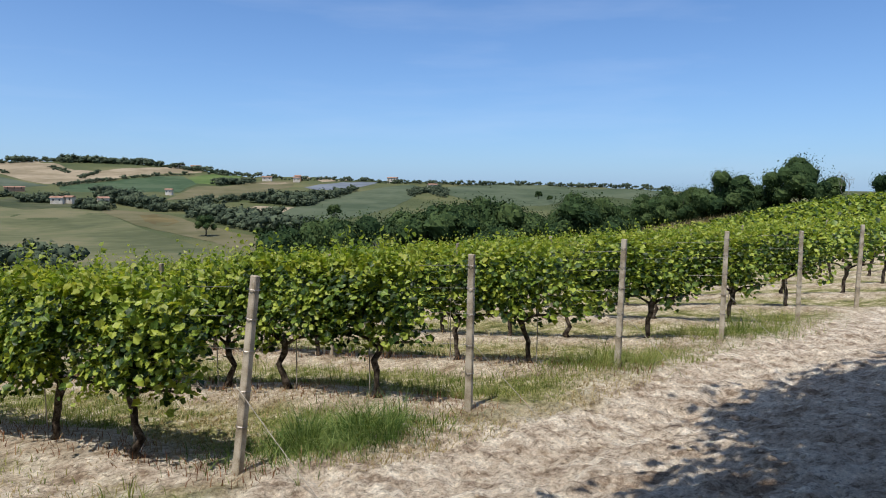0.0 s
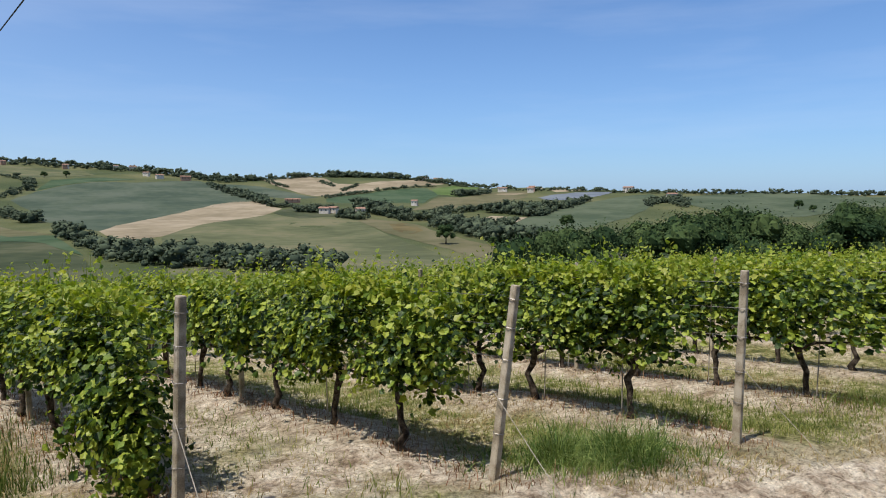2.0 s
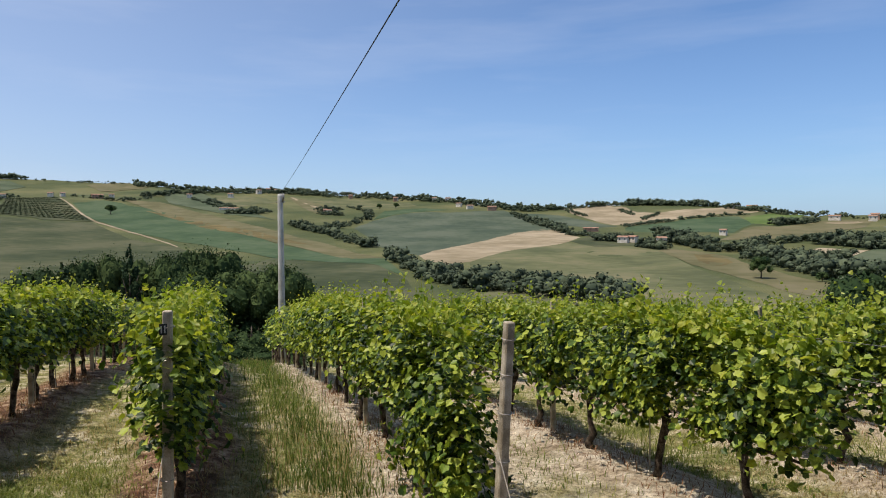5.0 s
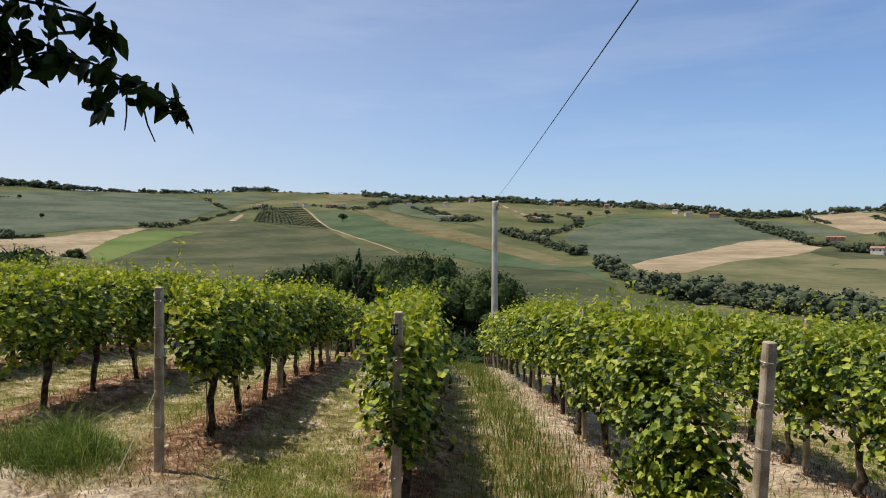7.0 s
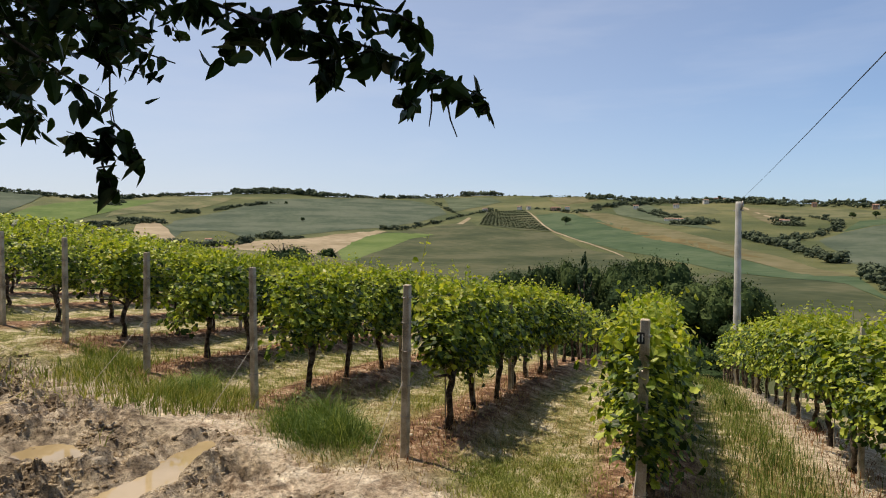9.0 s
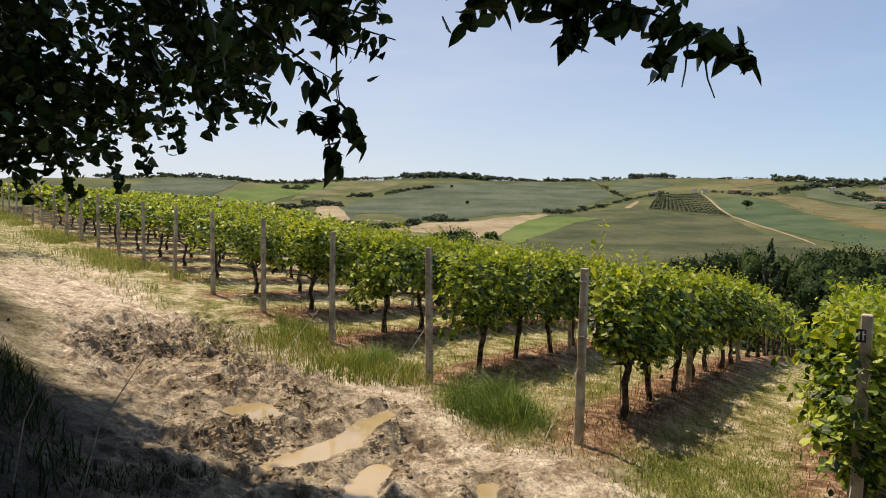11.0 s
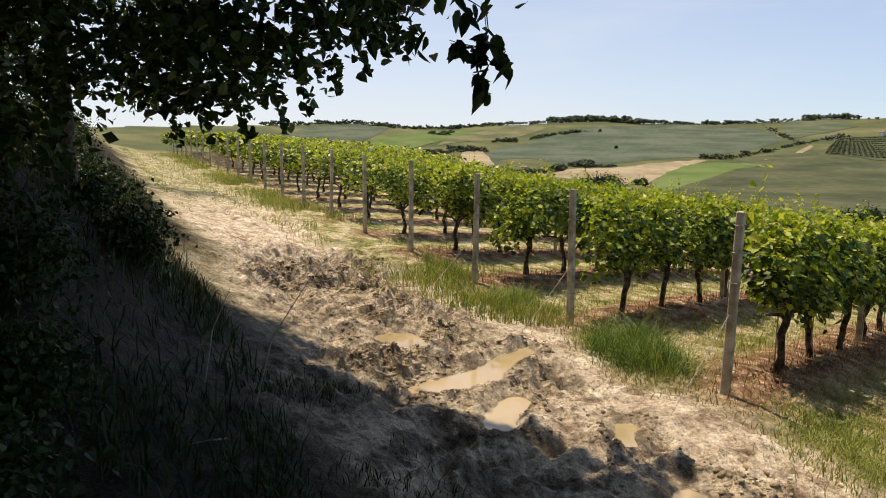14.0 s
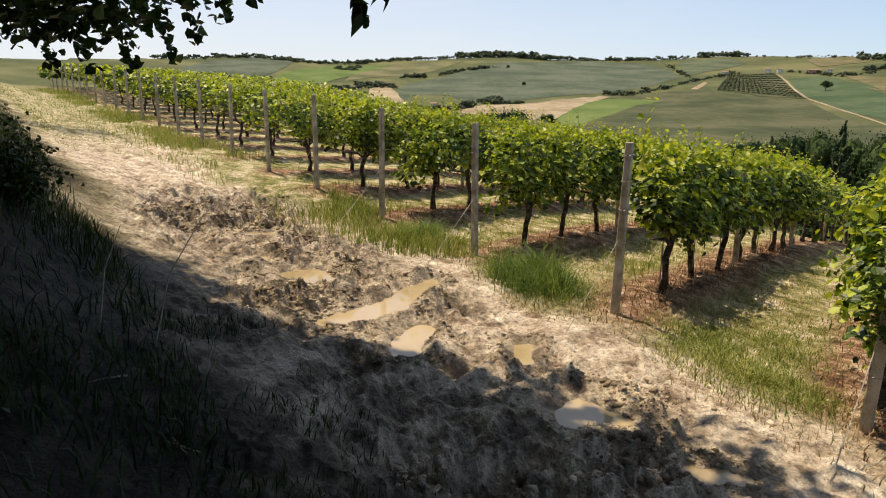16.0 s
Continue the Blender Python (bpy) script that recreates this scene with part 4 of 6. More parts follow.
def lumps(name, places, sizes, mat, seed):
    gen = np.random.default_rng(seed)
    p = (1 + 5 ** 0.5) / 2
    ico = np.array([(-1, p, 0), (1, p, 0), (-1, -p, 0), (1, -p, 0), (0, -1, p), (0, 1, p), (0, -1, -p), (0, 1, -p), (p, 0, -1), (p, 0, 1), (-p, 0, -1), (-p, 0, 1)]) / 1.9
    tri = np.array([(0, 11, 5), (0, 5, 1), (0, 1, 7), (0, 7, 10), (0, 10, 11), (1, 5, 9), (5, 11, 4), (11, 10, 2), (10, 7, 6), (7, 1, 8), (3, 9, 4), (3, 4, 2), (3, 2, 6), (3, 6, 8), (3, 8, 9), (4, 9, 5), (2, 4, 11), (6, 2, 10), (8, 6, 7), (9, 8, 1)])
    n = len(places)
    v = ico[None] * gen.uniform(0.45, 1.4, (n, 12, 1)) * sizes[:, None, None] * gen.uniform(0.6, 1.2, (n, 1, 3))
    v[:, :, 2] *= 0.7
    v += places[:, None]
    f = (np.arange(n)[:, None, None] * 12 + tri[None]).reshape(-1, 3)
    return mesh_from(name, v.reshape(-1, 3), f, mat, True)


def row_off(s):
    ph = (s - ROW_ZERO) / ROW_GAP
    return np.abs(ph - np.round(ph)) * ROW_GAP


def scatter(n, e_range, s_range, gen, keep=None):
    e, s = gen.uniform(*e_range, n), gen.uniform(*s_range, n)
    u = edge_u(s) + e
    x, y = xy(u, s)
    if keep is not None:
        ok = gen.random(n) < keep(x, y, e, s)
        x, y, e, s = x[ok], y[ok], e[ok], s[ok]
    return x, y, e, s


def ring_of_water(x, y, e, s):
    r = np.min([puddle_r(x, y, q) for q in PUDDLES], axis=0)
    return step(1.3, 1.6, r) * step(3.6, 2.0, r)


gen = np.random.default_rng(5)
x, y, e, s = scatter(30000, (-3.8, -0.7), (0.8, 10), gen, lambda x, y, e, s: step(0.0, 0.6, fbm(x * 0.8, y * 0.8, 36, 2) + 0.3 * fbm(x * 3, y * 3, 71)) * step(-0.6, -1.6, e) + 0.45 * ring_of_water(x, y, e, s))
size = 0.008 + 0.034 * gen.random(len(x)) ** 4
order = np.argsort(-size)
big, rest = order[:260], order[260:]
shapes = [lumps("mud_clod", np.zeros((1, 3)), np.ones(1), CLOD, 30 + i) for i in range(8)]
r = random.Random(44)
for i in big:
    clod = part("mud_clod", shapes[r.randrange(8)], ground_sheet)
    q = float(size[i])
    clod.matrix_basis = pose(float(x[i]), float(y[i]), gz(x[i], y[i]), r.uniform(-25, 25), r.uniform(-25, 25), r.uniform(0, 360)) @ Matrix.Diagonal((q, q, q, 1))
x, y, size = x[rest], y[rest], size[rest]
tagged(new("mud_clods", lumps("mud_clods", np.stack([x, y, ground_z(x, y) - size * 0.05], 1), size, CLOD, 3)), "broken lumps of drying brown mud on the track", "mud", kind="stuff")
x, y, e, s = scatter(24000, (-5, 12), (-12, 14), gen, lambda x, y, e, s: step(-3.0, -1.5, np.where(s > 0, e, 0)) * step(-0.3, 0.6, fbm(x * 0.9, y * 0.9, 81)) * step(15, 5, np.hypot(x, y)) * np.where(e < 0, 1, step(0.9, 0.3, row_off(s))))
size = 0.006 + 0.026 * gen.random(len(x)) ** 4
tagged(new("pebbles", lumps("pebbles", np.stack([x, y, ground_z(x, y) + size * 0.2], 1), size, PEBBLE, 4)), "small pale stones and crumbs of clay", "stones", kind="stuff")

# ---- grass ----
def blades(name, x, y, height, width, mat, label, seed, lean=0.5):
    gen = np.random.default_rng(seed)
    n = len(x)
    z = ground_z(x, y)
    a = gen.uniform(0, 2 * np.pi, n)
    d = np.stack([np.cos(a), np.sin(a)], 1)
    b = gen.uniform(0, 2 * np.pi, n)
    w = np.stack([np.cos(b), np.sin(b)], 1) * width[:, None] / 2
    k = gen.uniform(0.1, 1.0, n) * lean
    v = np.zeros((n, 5, 3))
    for i, (q, g) in enumerate(((0, 1), (0, -1), (0.55, 0.75), (0.55, -0.75), (1, 0))):
        v[:, i, :2] = np.stack([x, y], 1) + w * g + d * (k * height * q * q)[:, None]
        v[:, i, 2] = z - 0.02 + height * q * (1 - 0.3 * k * q)
    base = np.arange(n)[:, None] * 5
    quads = (base + np.array([0, 1, 3, 2])).tolist()
    tris = (base + np.array([2, 3, 4])).tolist()
    return tagged(new(name, mesh_from(name, v.reshape(-1, 3), quads + tris, mat)), label, "grass", kind="stuff")


gen = np.random.default_rng(8)
bare_lane = lambda s: 1 - 0.75 * step(-5.0, -4.2, s) * step(-1.6, -2.3, s)
near_w = lambda x, y: (step(17, 6, np.hypot(x, y)) ** 1.5 * 0.95 + 0.05) * bare_lane(us(x, y)[1])
x, y, e, s = scatter(420000, (-0.6, 15), (-14, 12), gen, lambda x, y, e, s: near_w(x, y) * step(0.35, 0.8, row_off(s) + 0.2 * vnoise(x * 2, y * 2, 1)) * step(-0.35, 0.45, fbm(x * 0.8, y * 0.8, 91)))
h = 0.05 + 0.12 * gen.random(len(x)) * (0.5 + step(0.0, 0.6, fbm(x * 0.7, y * 0.7, 92)))
blades("short_grass", x, y, h, 0.007 + 0.006 * gen.random(len(x)), GRASS, "short patchy green grass between the vine rows", 1, 0.9)
x, y, e, s = scatter(420000, (-0.9, 15), (-14, 14), gen, lambda x, y, e, s: near_w(x, y) * step(0.5, -0.4, fbm(x * 0.8, y * 0.8, 91)) * (0.35 + 0.65 * step(0.2, 0.7, row_off(s))))
h = 0.03 + 0.1 * gen.random(len(x))
blades("dry_grass", x, y, h, 0.007 + 0.006 * gen.random(len(x)), DRY, "short straw-dry grass between the vine rows", 2, 1.3)

# tall tufts: centre (e, s), radius along and across the rows, blades, height
TUFTS = [(0.15, -5.55, 0.75, 0.85, 5200, 0.42), (0.05, 4.1, 0.6, 0.75, 5600, 0.52), (-0.1, 6.5, 0.4, 0.45, 2000, 0.38), (0.3, -9.6, 0.8, 1.2, 2600, 0.34), (-0.3, -0.9, 0.6, 0.5, 1300, 0.4),
         (0.3, -13, 1.0, 2.0, 2200, 0.4), (1.5, 1.4, 0.8, 0.5, 900, 0.2), (0.08, 1.25, 0.4, 0.7, 2600, 0.24), (0.5, 2.0, 0.7, 0.5, 1200, 0.18), (0.2, 9.2, 0.4, 0.9, 1300, 0.3)]
for i, (ce, cs, ra, rb, n, hh) in enumerate(TUFTS):
    gen = np.random.default_rng(200 + i)
    e, s = ce + gen.normal(0, 0.5, n) * ra, cs + gen.normal(0, 0.5, n) * rb
    x, y = xy(edge_u(s) + e, s)
    h = hh * gen.uniform(0.3, 1.4, n) * np.exp(-0.5 * (((e - ce) / ra) ** 2 + ((s - cs) / rb) ** 2))
    h = h * np.clip(0.75 + 0.7 * fbm(x * 3.5, y * 3.5, 99, 2), 0.3, 1.5)
    blades("grass_tuft", x, y, np.maximum(h, 0.06), 0.005 + 0.005 * gen.random(n), TUFT if i < 3 else GRASS, "thick tuft of tall green grass by the end posts", 210 + i, 1.5)
gen = np.random.default_rng(9)
n = 7500
e, s = 1.5 + 20 * gen.random(n) ** 1.4, -0.95 + gen.normal(0, 0.33, n) + 0.12 * vnoise(gen.random(n), np.zeros(n), 3)
x, y = xy(edge_u(s) + e, s)
dry_n = int(n * 0.07)
blades("tall_dry_grass", x[:dry_n], y[:dry_n], 0.32 * gen.uniform(0.3, 1.2, dry_n), 0.006 + 0.005 * gen.random(dry_n), DRY, "dry stalks among the tall grass of the lane", 219, 0.5)
x, y, n = x[dry_n:], y[dry_n:], n - dry_n
blades("tall_grass", x, y, 0.25 * gen.uniform(0.3, 1.2, n), 0.006 + 0.006 * gen.random(n), TUFT, "strip of tall grass down the middle of the lane between vines", 220, 0.5)
n = 30000
s = 4.5 + 46 * gen.random(n) ** 1.6
e = -0.45 + gen.normal(0, 0.6, n)
x, y = xy(edge_u(s) + e, s)
ok = fbm(x * 0.6, y * 0.6, 95) > -0.15
x, y = x[ok], y[ok]
blades("verge_grass", x, y, 0.26 * gen.uniform(0.3, 1.2, len(x)), 0.008 + 0.01 * gen.random(len(x)), GRASS, "rough green verge along the end posts of the vineyard", 221, 0.8)
n = 9000
s = 15 + 34 * gen.random(n) ** 1.3
e = gen.uniform(-4.2, -0.4, n)
ok = gen.random(n) < step(14, 21, s) * (0.35 + 0.65 * step(0.25, 0.6, np.abs(np.abs(e + 2.45) - 0.75)))
x, y = xy(edge_u(s[ok]) + e[ok], s[ok])
blades("track_grass", x, y, 0.12 * gen.uniform(0.3, 1.2, len(x)), 0.01 + 0.012 * gen.random(len(x)), GRASS, "short yellow-green grass over the far end of the track", 223, 0.9)
n = 11000
k = gen.integers(-2, 7, n)
s = ROW_ZERO + ROW_GAP * k + gen.normal(0, 0.22, n)
e = gen.uniform(-0.5, 9, n)
x, y = xy(edge_u(s) + e, s)
RUST = material("withered_grass", [(0.16, 0.07, 0.035), (0.28, 0.14, 0.07), (0.38, 0.24, 0.13)], 1.5, 0.9, 0, 40, 0.1, random=0.5)
blades("withered_grass", x, y, 0.16 * gen.uniform(0.3, 1.1, n), 0.007 + 0.006 * gen.random(n), RUST, "withered reddish-brown weeds under the vines", 222, 1.0)

# ---- trees ----
def core_blob(b, gen):
    """The close-packed inner leaves of a clump: a rough uneven shell."""
    t, q = np.meshgrid(np.linspace(0, 2 * np.pi, 12, endpoint=False), np.linspace(0.25, np.pi - 0.25, 7), indexing="ij")
    d = np.stack([np.cos(t) * np.sin(q), np.sin(t) * np.sin(q), np.cos(q)], 2).reshape(-1, 3)
    v = np.array(b[:3]) + d * np.array(b[3:]) * 0.78 * gen.uniform(0.72, 1.15, (len(d), 1))
    i, j = np.meshgrid(np.arange(12), np.arange(6), indexing="ij")
    a, c = i * 7 + j, (i + 1) % 12 * 7 + j
    return v, np.stack([a, c, c + 1, a + 1], 2).reshape(-1, 4)


def crown_mesh(seed, blobs, n, leaf, mat, kind=2, name="crown", open_=0.5):
    """Leaves gathered round uneven clumps; blobs: centre, radii."""
    gen = np.random.default_rng(seed)
    vol = np.array([b[3] * b[4] * b[5] for b in blobs]) ** 0.67
    idx = gen.choice(len(blobs), n, p=vol / vol.sum())
    b = np.array(blobs)[idx]
    d = gen.normal(0, 1, (n, 3))
    d /= np.linalg.norm(d, axis=1, keepdims=True)
    rad = gen.random(n) ** open_ * (1 + 0.22 * gen.normal(0, 1, n))
    p = b[:, :3] + d * b[:, 3:] * rad[:, None]
    v, f = leaves(p, d + (0, 0, 0.3), leaf * gen.uniform(0.6, 1.35, n), kind, gen, 0.3)
    cores = [core_blob(b, gen) for b in blobs]
    base = len(v)
    verts, faces = [v], f.tolist()
    for cv, cf in cores:
        faces += (cf + base).tolist()
        verts.append(cv)
        base += len(cv)
    return mesh_from(name, np.concatenate(verts), faces, mat)


def round_blobs(seed, n=11, tall=1.0):
    """A tree one unit high with a crown of uneven clumps."""
    r = random.Random(seed)
    out = [(0, 0, 0.6, 0.26, 0.26, 0.28)]
    for i in range(n):
        a, q = i * 2.4 + r.uniform(-0.5, 0.5), r.uniform(0.25, 0.9)
        w = 0.34 * math.sin(math.pi * min(1, 0.2 + q * 0.72))
        g = r.uniform(0.11, 0.19)
        out.append((math.cos(a) * w, math.sin(a) * w, 0.22 + q * 0.66, g, g, g * 0.85))
    return out


def cone_blobs(seed):
    out = []
    r = random.Random(seed)
    for i in range(24):
        q = i / 23
        a, w = i * 2.4, 0.2 * (1 - q) + 0.01
        out.append((math.cos(a) * w, math.sin(a) * w, 0.12 + 0.86 * q - 0.03, 0.11 * (1.1 - q), 0.11 * (1.1 - q), 0.05))
    return out


def limb_tubes(seed, spread=0.26):
    r = random.Random(seed)
    pieces = [tube([(0, 0, -0.05), (r.uniform(-0.02, 0.02), 0, 0.2), (r.uniform(-0.03, 0.03), r.uniform(-0.03, 0.03), 0.5), (0, 0, 0.75)], [0.035, 0.026, 0.016, 0.005], 8)]
    for i in range(7):
        a, z = i * 2.4, r.uniform(0.2, 0.5)
        pieces.append(tube([(0, 0, z), (math.cos(a) * spread * 0.5, math.sin(a) * spread * 0.5, z + 0.14), (math.cos(a) * spread, math.sin(a) * spread, z + 0.26)], [0.012, 0.008, 0.003], 6))
    return mesh_from("trunk", *join(pieces), TREE_BARK, True)


kinds = {}
for i in range(4):
    kinds["oak", i] = (limb_tubes(50 + i), crown_mesh(360 + i, [(b[0] * 1.25, b[1] * 1.25, b[2], b[3] * 1.15, b[4] * 1.15, b[5]) for b in round_blobs(7 + i, 17)], 9000, 0.024, OAK_LEAF, 2, open_=0.33))
for i in range(4):
    kinds["broad", i] = (limb_tubes(i), crown_mesh(300 + i, round_blobs(i, 19), 9000, 0.024, OAK_LEAF, 2, open_=0.33))
for i in range(2):
    kinds["pine", i] = (limb_tubes(20 + i, 0.12), crown_mesh(320 + i, cone_blobs(i), 8000, 0.026, PINE_LEAF, 2))
for i in range(2):
    low = [(b[0] * 1.35, b[1] * 1.35, b[2] * 0.8 - 0.1, b[3] * 1.3, b[4] * 1.3, b[5] * 1.2) for b in round_blobs(40 + i, 12)]
    kinds["bush", i] = (limb_tubes(30 + i), crown_mesh(340 + i, low, 9000, 0.026, OAK_LEAF, 2, open_=0.33))


def tree(kind, i, x, y, z, height, wide, yaw, name, label, group):
    m = pose(x, y, z, 0, 0, yaw) @ Matrix.Diagonal((height * wide, height * wide, height, 1))
    key = (kind, i, name)
    root = new(name)
    part("trunk", kinds[kind, i][0], root)
    tagged(part("crown", kinds[kind, i][1], root), kind="stuff")
    root.matrix_basis = m
    return tagged(root, label, "bush" if kind == "bush" else "tree", group)


def tree_at(kind, i, az, dist, top, wide, name, label, group=""):
    x, y = -0.5 - math.sin(radians(az)) * dist, 0.3 + math.cos(radians(az)) * dist
    z = gz(x, y) - 0.15
    return tree(kind, i, x, y, z, dist * math.tan(radians(top)) - 0.1 - z, wide, az * 37 % 360, name, label, group)


R = random.Random(3)
# trees behind the lower ends of the rows
for az, dist, top, wide, i in ((-8.0, 60, -3.5, 1.0, 0), (-11.4, 58, -2.5, 0.85, 1), (-13.4, 56, -2.45, 0.8, 2), (-18.1, 62, -1.9, 0.95, 3), (-20.8, 60, -1.5, 1.0, 2), (-23.4, 62, -1.2, 0.95, 0), (-25.6, 60, -0.85, 0.9, 1), (-27.8, 62, -1.9, 1.0, 2), (-30.4, 60, -2.35, 1.0, 3), (-34.0, 58, -0.5, 0.95, 1), (-36.0, 61, -1.5, 0.9, 0), (-32.4, 61, -1.7, 0.8, 2)):
    tree_at("broad", i, az, dist, top + 0.25, wide, "broadleaf_tree", "dense dark green broadleaf tree below the vineyard", "trees below the vineyard")
for az, dist, top, i in ((-4.5, 56, -5.2, 0), (-8.5, 54, -5.0, 1), (-20, 54, -4.2, 0), (-24, 54, -4.0, 1), (-29, 54, -4.0, 0), (-33, 52, -3.8, 1), (-12, 54, -4.6, 1), (-1.5, 60, -6.2, 0)):
    tree_at("bush", i, az, dist, top, 1.5, "bush", "low dark green bush under the trees", "bushes below the vineyard")
# ridge on the far side of the vineyard hill
for az, dist, top, wide, i in ((-37.9, 84, -0.9, 0.8, 0), (-39.0, 86, -0.2, 0.8, 1), (-40.2, 85, 0.1, 0.75, 2), (-41.3, 84, 0.15, 0.7, 3), (-42.4, 86, 0.05, 0.75, 0), (-43.4, 85, -0.1, 0.7, 1), (-44.8, 83, 1.5, 0.86, 3), (-46.6, 86, 0.5, 0.65, 1), (-47.7, 87, 0.45, 0.65, 2), (-49.9, 82, 2.8, 0.86, 2), (-56.4, 82, 2.2, 0.8, 0)):
    tree_at("oak", i, az, dist, top + 0.15, wide, "oak_tree", "large round dark oak on the hill crest", "oaks on the crest")
# conifers and thicket below the lane
for kind, i, az, dist, top, wide in (("broad", 0, 57.6, 40, -2.9, 0.75), ("pine", 1, 55.9, 39, -2.9, 1.3), ("broad", 2, 54.3, 40, -2.2, 0.6), ("broad", 1, 53.0, 39, -1.9, 0.55), ("pine", 0, 51.3, 38, -1.6, 0.75), ("broad", 3, 49.4, 40, -1.8, 0.55), ("broad", 2, 48.1, 39, -2.1, 0.55), ("broad", 1, 45.7, 40, -1.6, 0.6),
                                     ("broad", 0, 44.6, 40, -1.5, 0.55), ("broad", 3, 43.0, 38, -3.4, 0.8), ("broad", 1, 41.1, 38, -2.9, 0.75), ("broad", 2, 39.2, 37, -3.3, 0.7), ("broad", 3, 52.0, 41, -3.3, 0.8), ("broad", 0, 47.0, 36, -3.6, 0.8)):
    tree_at(kind, i, az, dist, top, wide, "conifer" if kind == "pine" else "broadleaf_tree", "dark pointed conifer below the vineyard lane" if kind == "pine" else "dense dark green tree below the vineyard lane", "trees below the lane")
for az, dist, top, i in ((46, 35, -7.2, 0), (42, 35, -7.4, 1), (50, 36, -6.8, 1), (55, 36, -6.4, 0)):
    tree_at("bush", i, az, dist, top, 1.4, "bush", "low tangled dark bush below the lane", "bushes below the lane")
tree_at("bush", 0, 77.2, 46, 0.3, 1.1, "bush", "large rounded green bush behind the vine rows")
# lone trees on the far fields
for az, el, h, wide, i in ((-0.4, -4.75, 9.5, 1.0, 0), (73.8, -2.9, 11.5, 1.25, 1), (52.88, 0.7, 13, 1.15, 2), (-4.6, -4.9, 4.2, 1.1, 3), (31.34, 0.97, 9, 1.0, 1), (29.88, 0.97, 10, 1.0, 2), (-28.9, -1.42, 8, 1.0, 0), (-29.9, -1.6, 6, 1.0, 3), (77.23, 2.13, 8, 0.9, 0), (75.83, 0.81, 7, 0.9, 3), (-10.99, -3.15, 9, 1.1, 1)):
    d = float(far_dist(el))
    x, y = -math.sin(radians(az)) * d, math.cos(radians(az)) * d
    tree("broad", i, x, y, gz(x, y) - 0.2, h, wide, az * 31 % 360, "lone_tree", "single dark round tree standing in a far field", "lone trees in the fields")

# ---- far woods and hedges ----
def mini_tree(seed):
    """A small far tree: uneven clumps wrapped in leaf sprays, one unit high."""
    gen = np.random.default_rng(seed)
    r = random.Random(seed)
    p = (1 + 5 ** 0.5) / 2
    ico = np.array([(-1, p, 0), (1, p, 0), (-1, -p, 0), (1, -p, 0), (0, -1, p), (0, 1, p), (0, -1, -p), (0, 1, -p), (p, 0, -1), (p, 0, 1), (-p, 0, -1), (-p, 0, 1)]) / 1.9
    tri = np.array([(0, 11, 5), (0, 5, 1), (0, 1, 7), (0, 7, 10), (0, 10, 11), (1, 5, 9), (5, 11, 4), (11, 10, 2), (10, 7, 6), (7, 1, 8), (3, 9, 4), (3, 4, 2), (3, 2, 6), (3, 6, 8), (3, 8, 9), (4, 9, 5), (2, 4, 11), (6, 2, 10), (8, 6, 7), (9, 8, 1)])
    v, f, n = [], [], 0
    for b in round_blobs(seed, 5 + seed % 3):
        c, rad = np.array((b[0] * 1.05, b[1] * 1.05, b[2] * 0.9 - 0.08)), np.array(b[3:]) * r.uniform(0.75, 1.05)
        v.append(ico * rad * 0.8 * gen.uniform(0.75, 1.15, (12, 1)) + c)
        f.append(tri + n)
        n += 12
        d = gen.normal(0, 1, (24, 3))
        d /= np.linalg.norm(d, axis=1, keepdims=True)
        lv, lf = leaves(c + d * rad * gen.uniform(0.75, 1.12, (24, 1)), d + (0, 0, 0.4), 0.085 * gen.uniform(0.5, 1.3, 24), 2, gen)
        v.append(lv)
        f.append(lf + n)
        n += len(lv)
    return mesh_from("crown", np.concatenate(v), np.concatenate(f), FAR_LEAF)


mini = [mini_tree(60 + i) for i in range(7)]


# far foliage paled and greyed in its colour to suggest distance haze
HAZY_WOODS = material("hazy_wood_leaf", [(0.038, 0.054, 0.034), (0.062, 0.082, 0.05), (0.094, 0.116, 0.068)], 0.05, 0.9, 0, 5, 0.1, random=0.6)


def wood(label, lines):
    """Trees along lines of (compass, height in degrees); n trees of h metres, in depth degrees."""
    st = new_store()
    r = random.Random(len(lines) * 7 + len(label))
    for pts, n, h, deep in lines:
        for i in range(n):
            q = (i + r.uniform(-0.4, 0.4)) / max(1, n - 1) * (len(pts) - 1)
            j = min(max(int(q), 0), len(pts) - 2)
            f = q - j
            az = pts[j][0] * (1 - f) + pts[j + 1][0] * f
            el = pts[j][1] * (1 - f) + pts[j + 1][1] * f + r.uniform(-deep, deep)
            d = float(far_dist(el))
            x, y = -math.sin(radians(az)) * d, math.cos(radians(az)) * d
            g = 1.1 * h * r.choice((0.45, 0.7, 0.85, 1.0, 1.1, 1.35)) * r.uniform(0.9, 1.1)
            place_mesh(st, mini[r.randrange(7)], pose(x, y, gz(x, y) - 0.2 * g, 0, 0, r.uniform(0, 360)) @ Matrix.Diagonal((g * r.uniform(0.9, 1.3), g * r.uniform(0.9, 1.3), g, 1)), 0)
    return tagged(new("wood", store_mesh("wood", st, [HAZY_WOODS])), label, "wood", kind="stuff")


def ridge(a0, a1, drop=0.25, n=9):
    return [(a, float(skyline(a)) - drop) for a in np.linspace(a0, a1, n)]


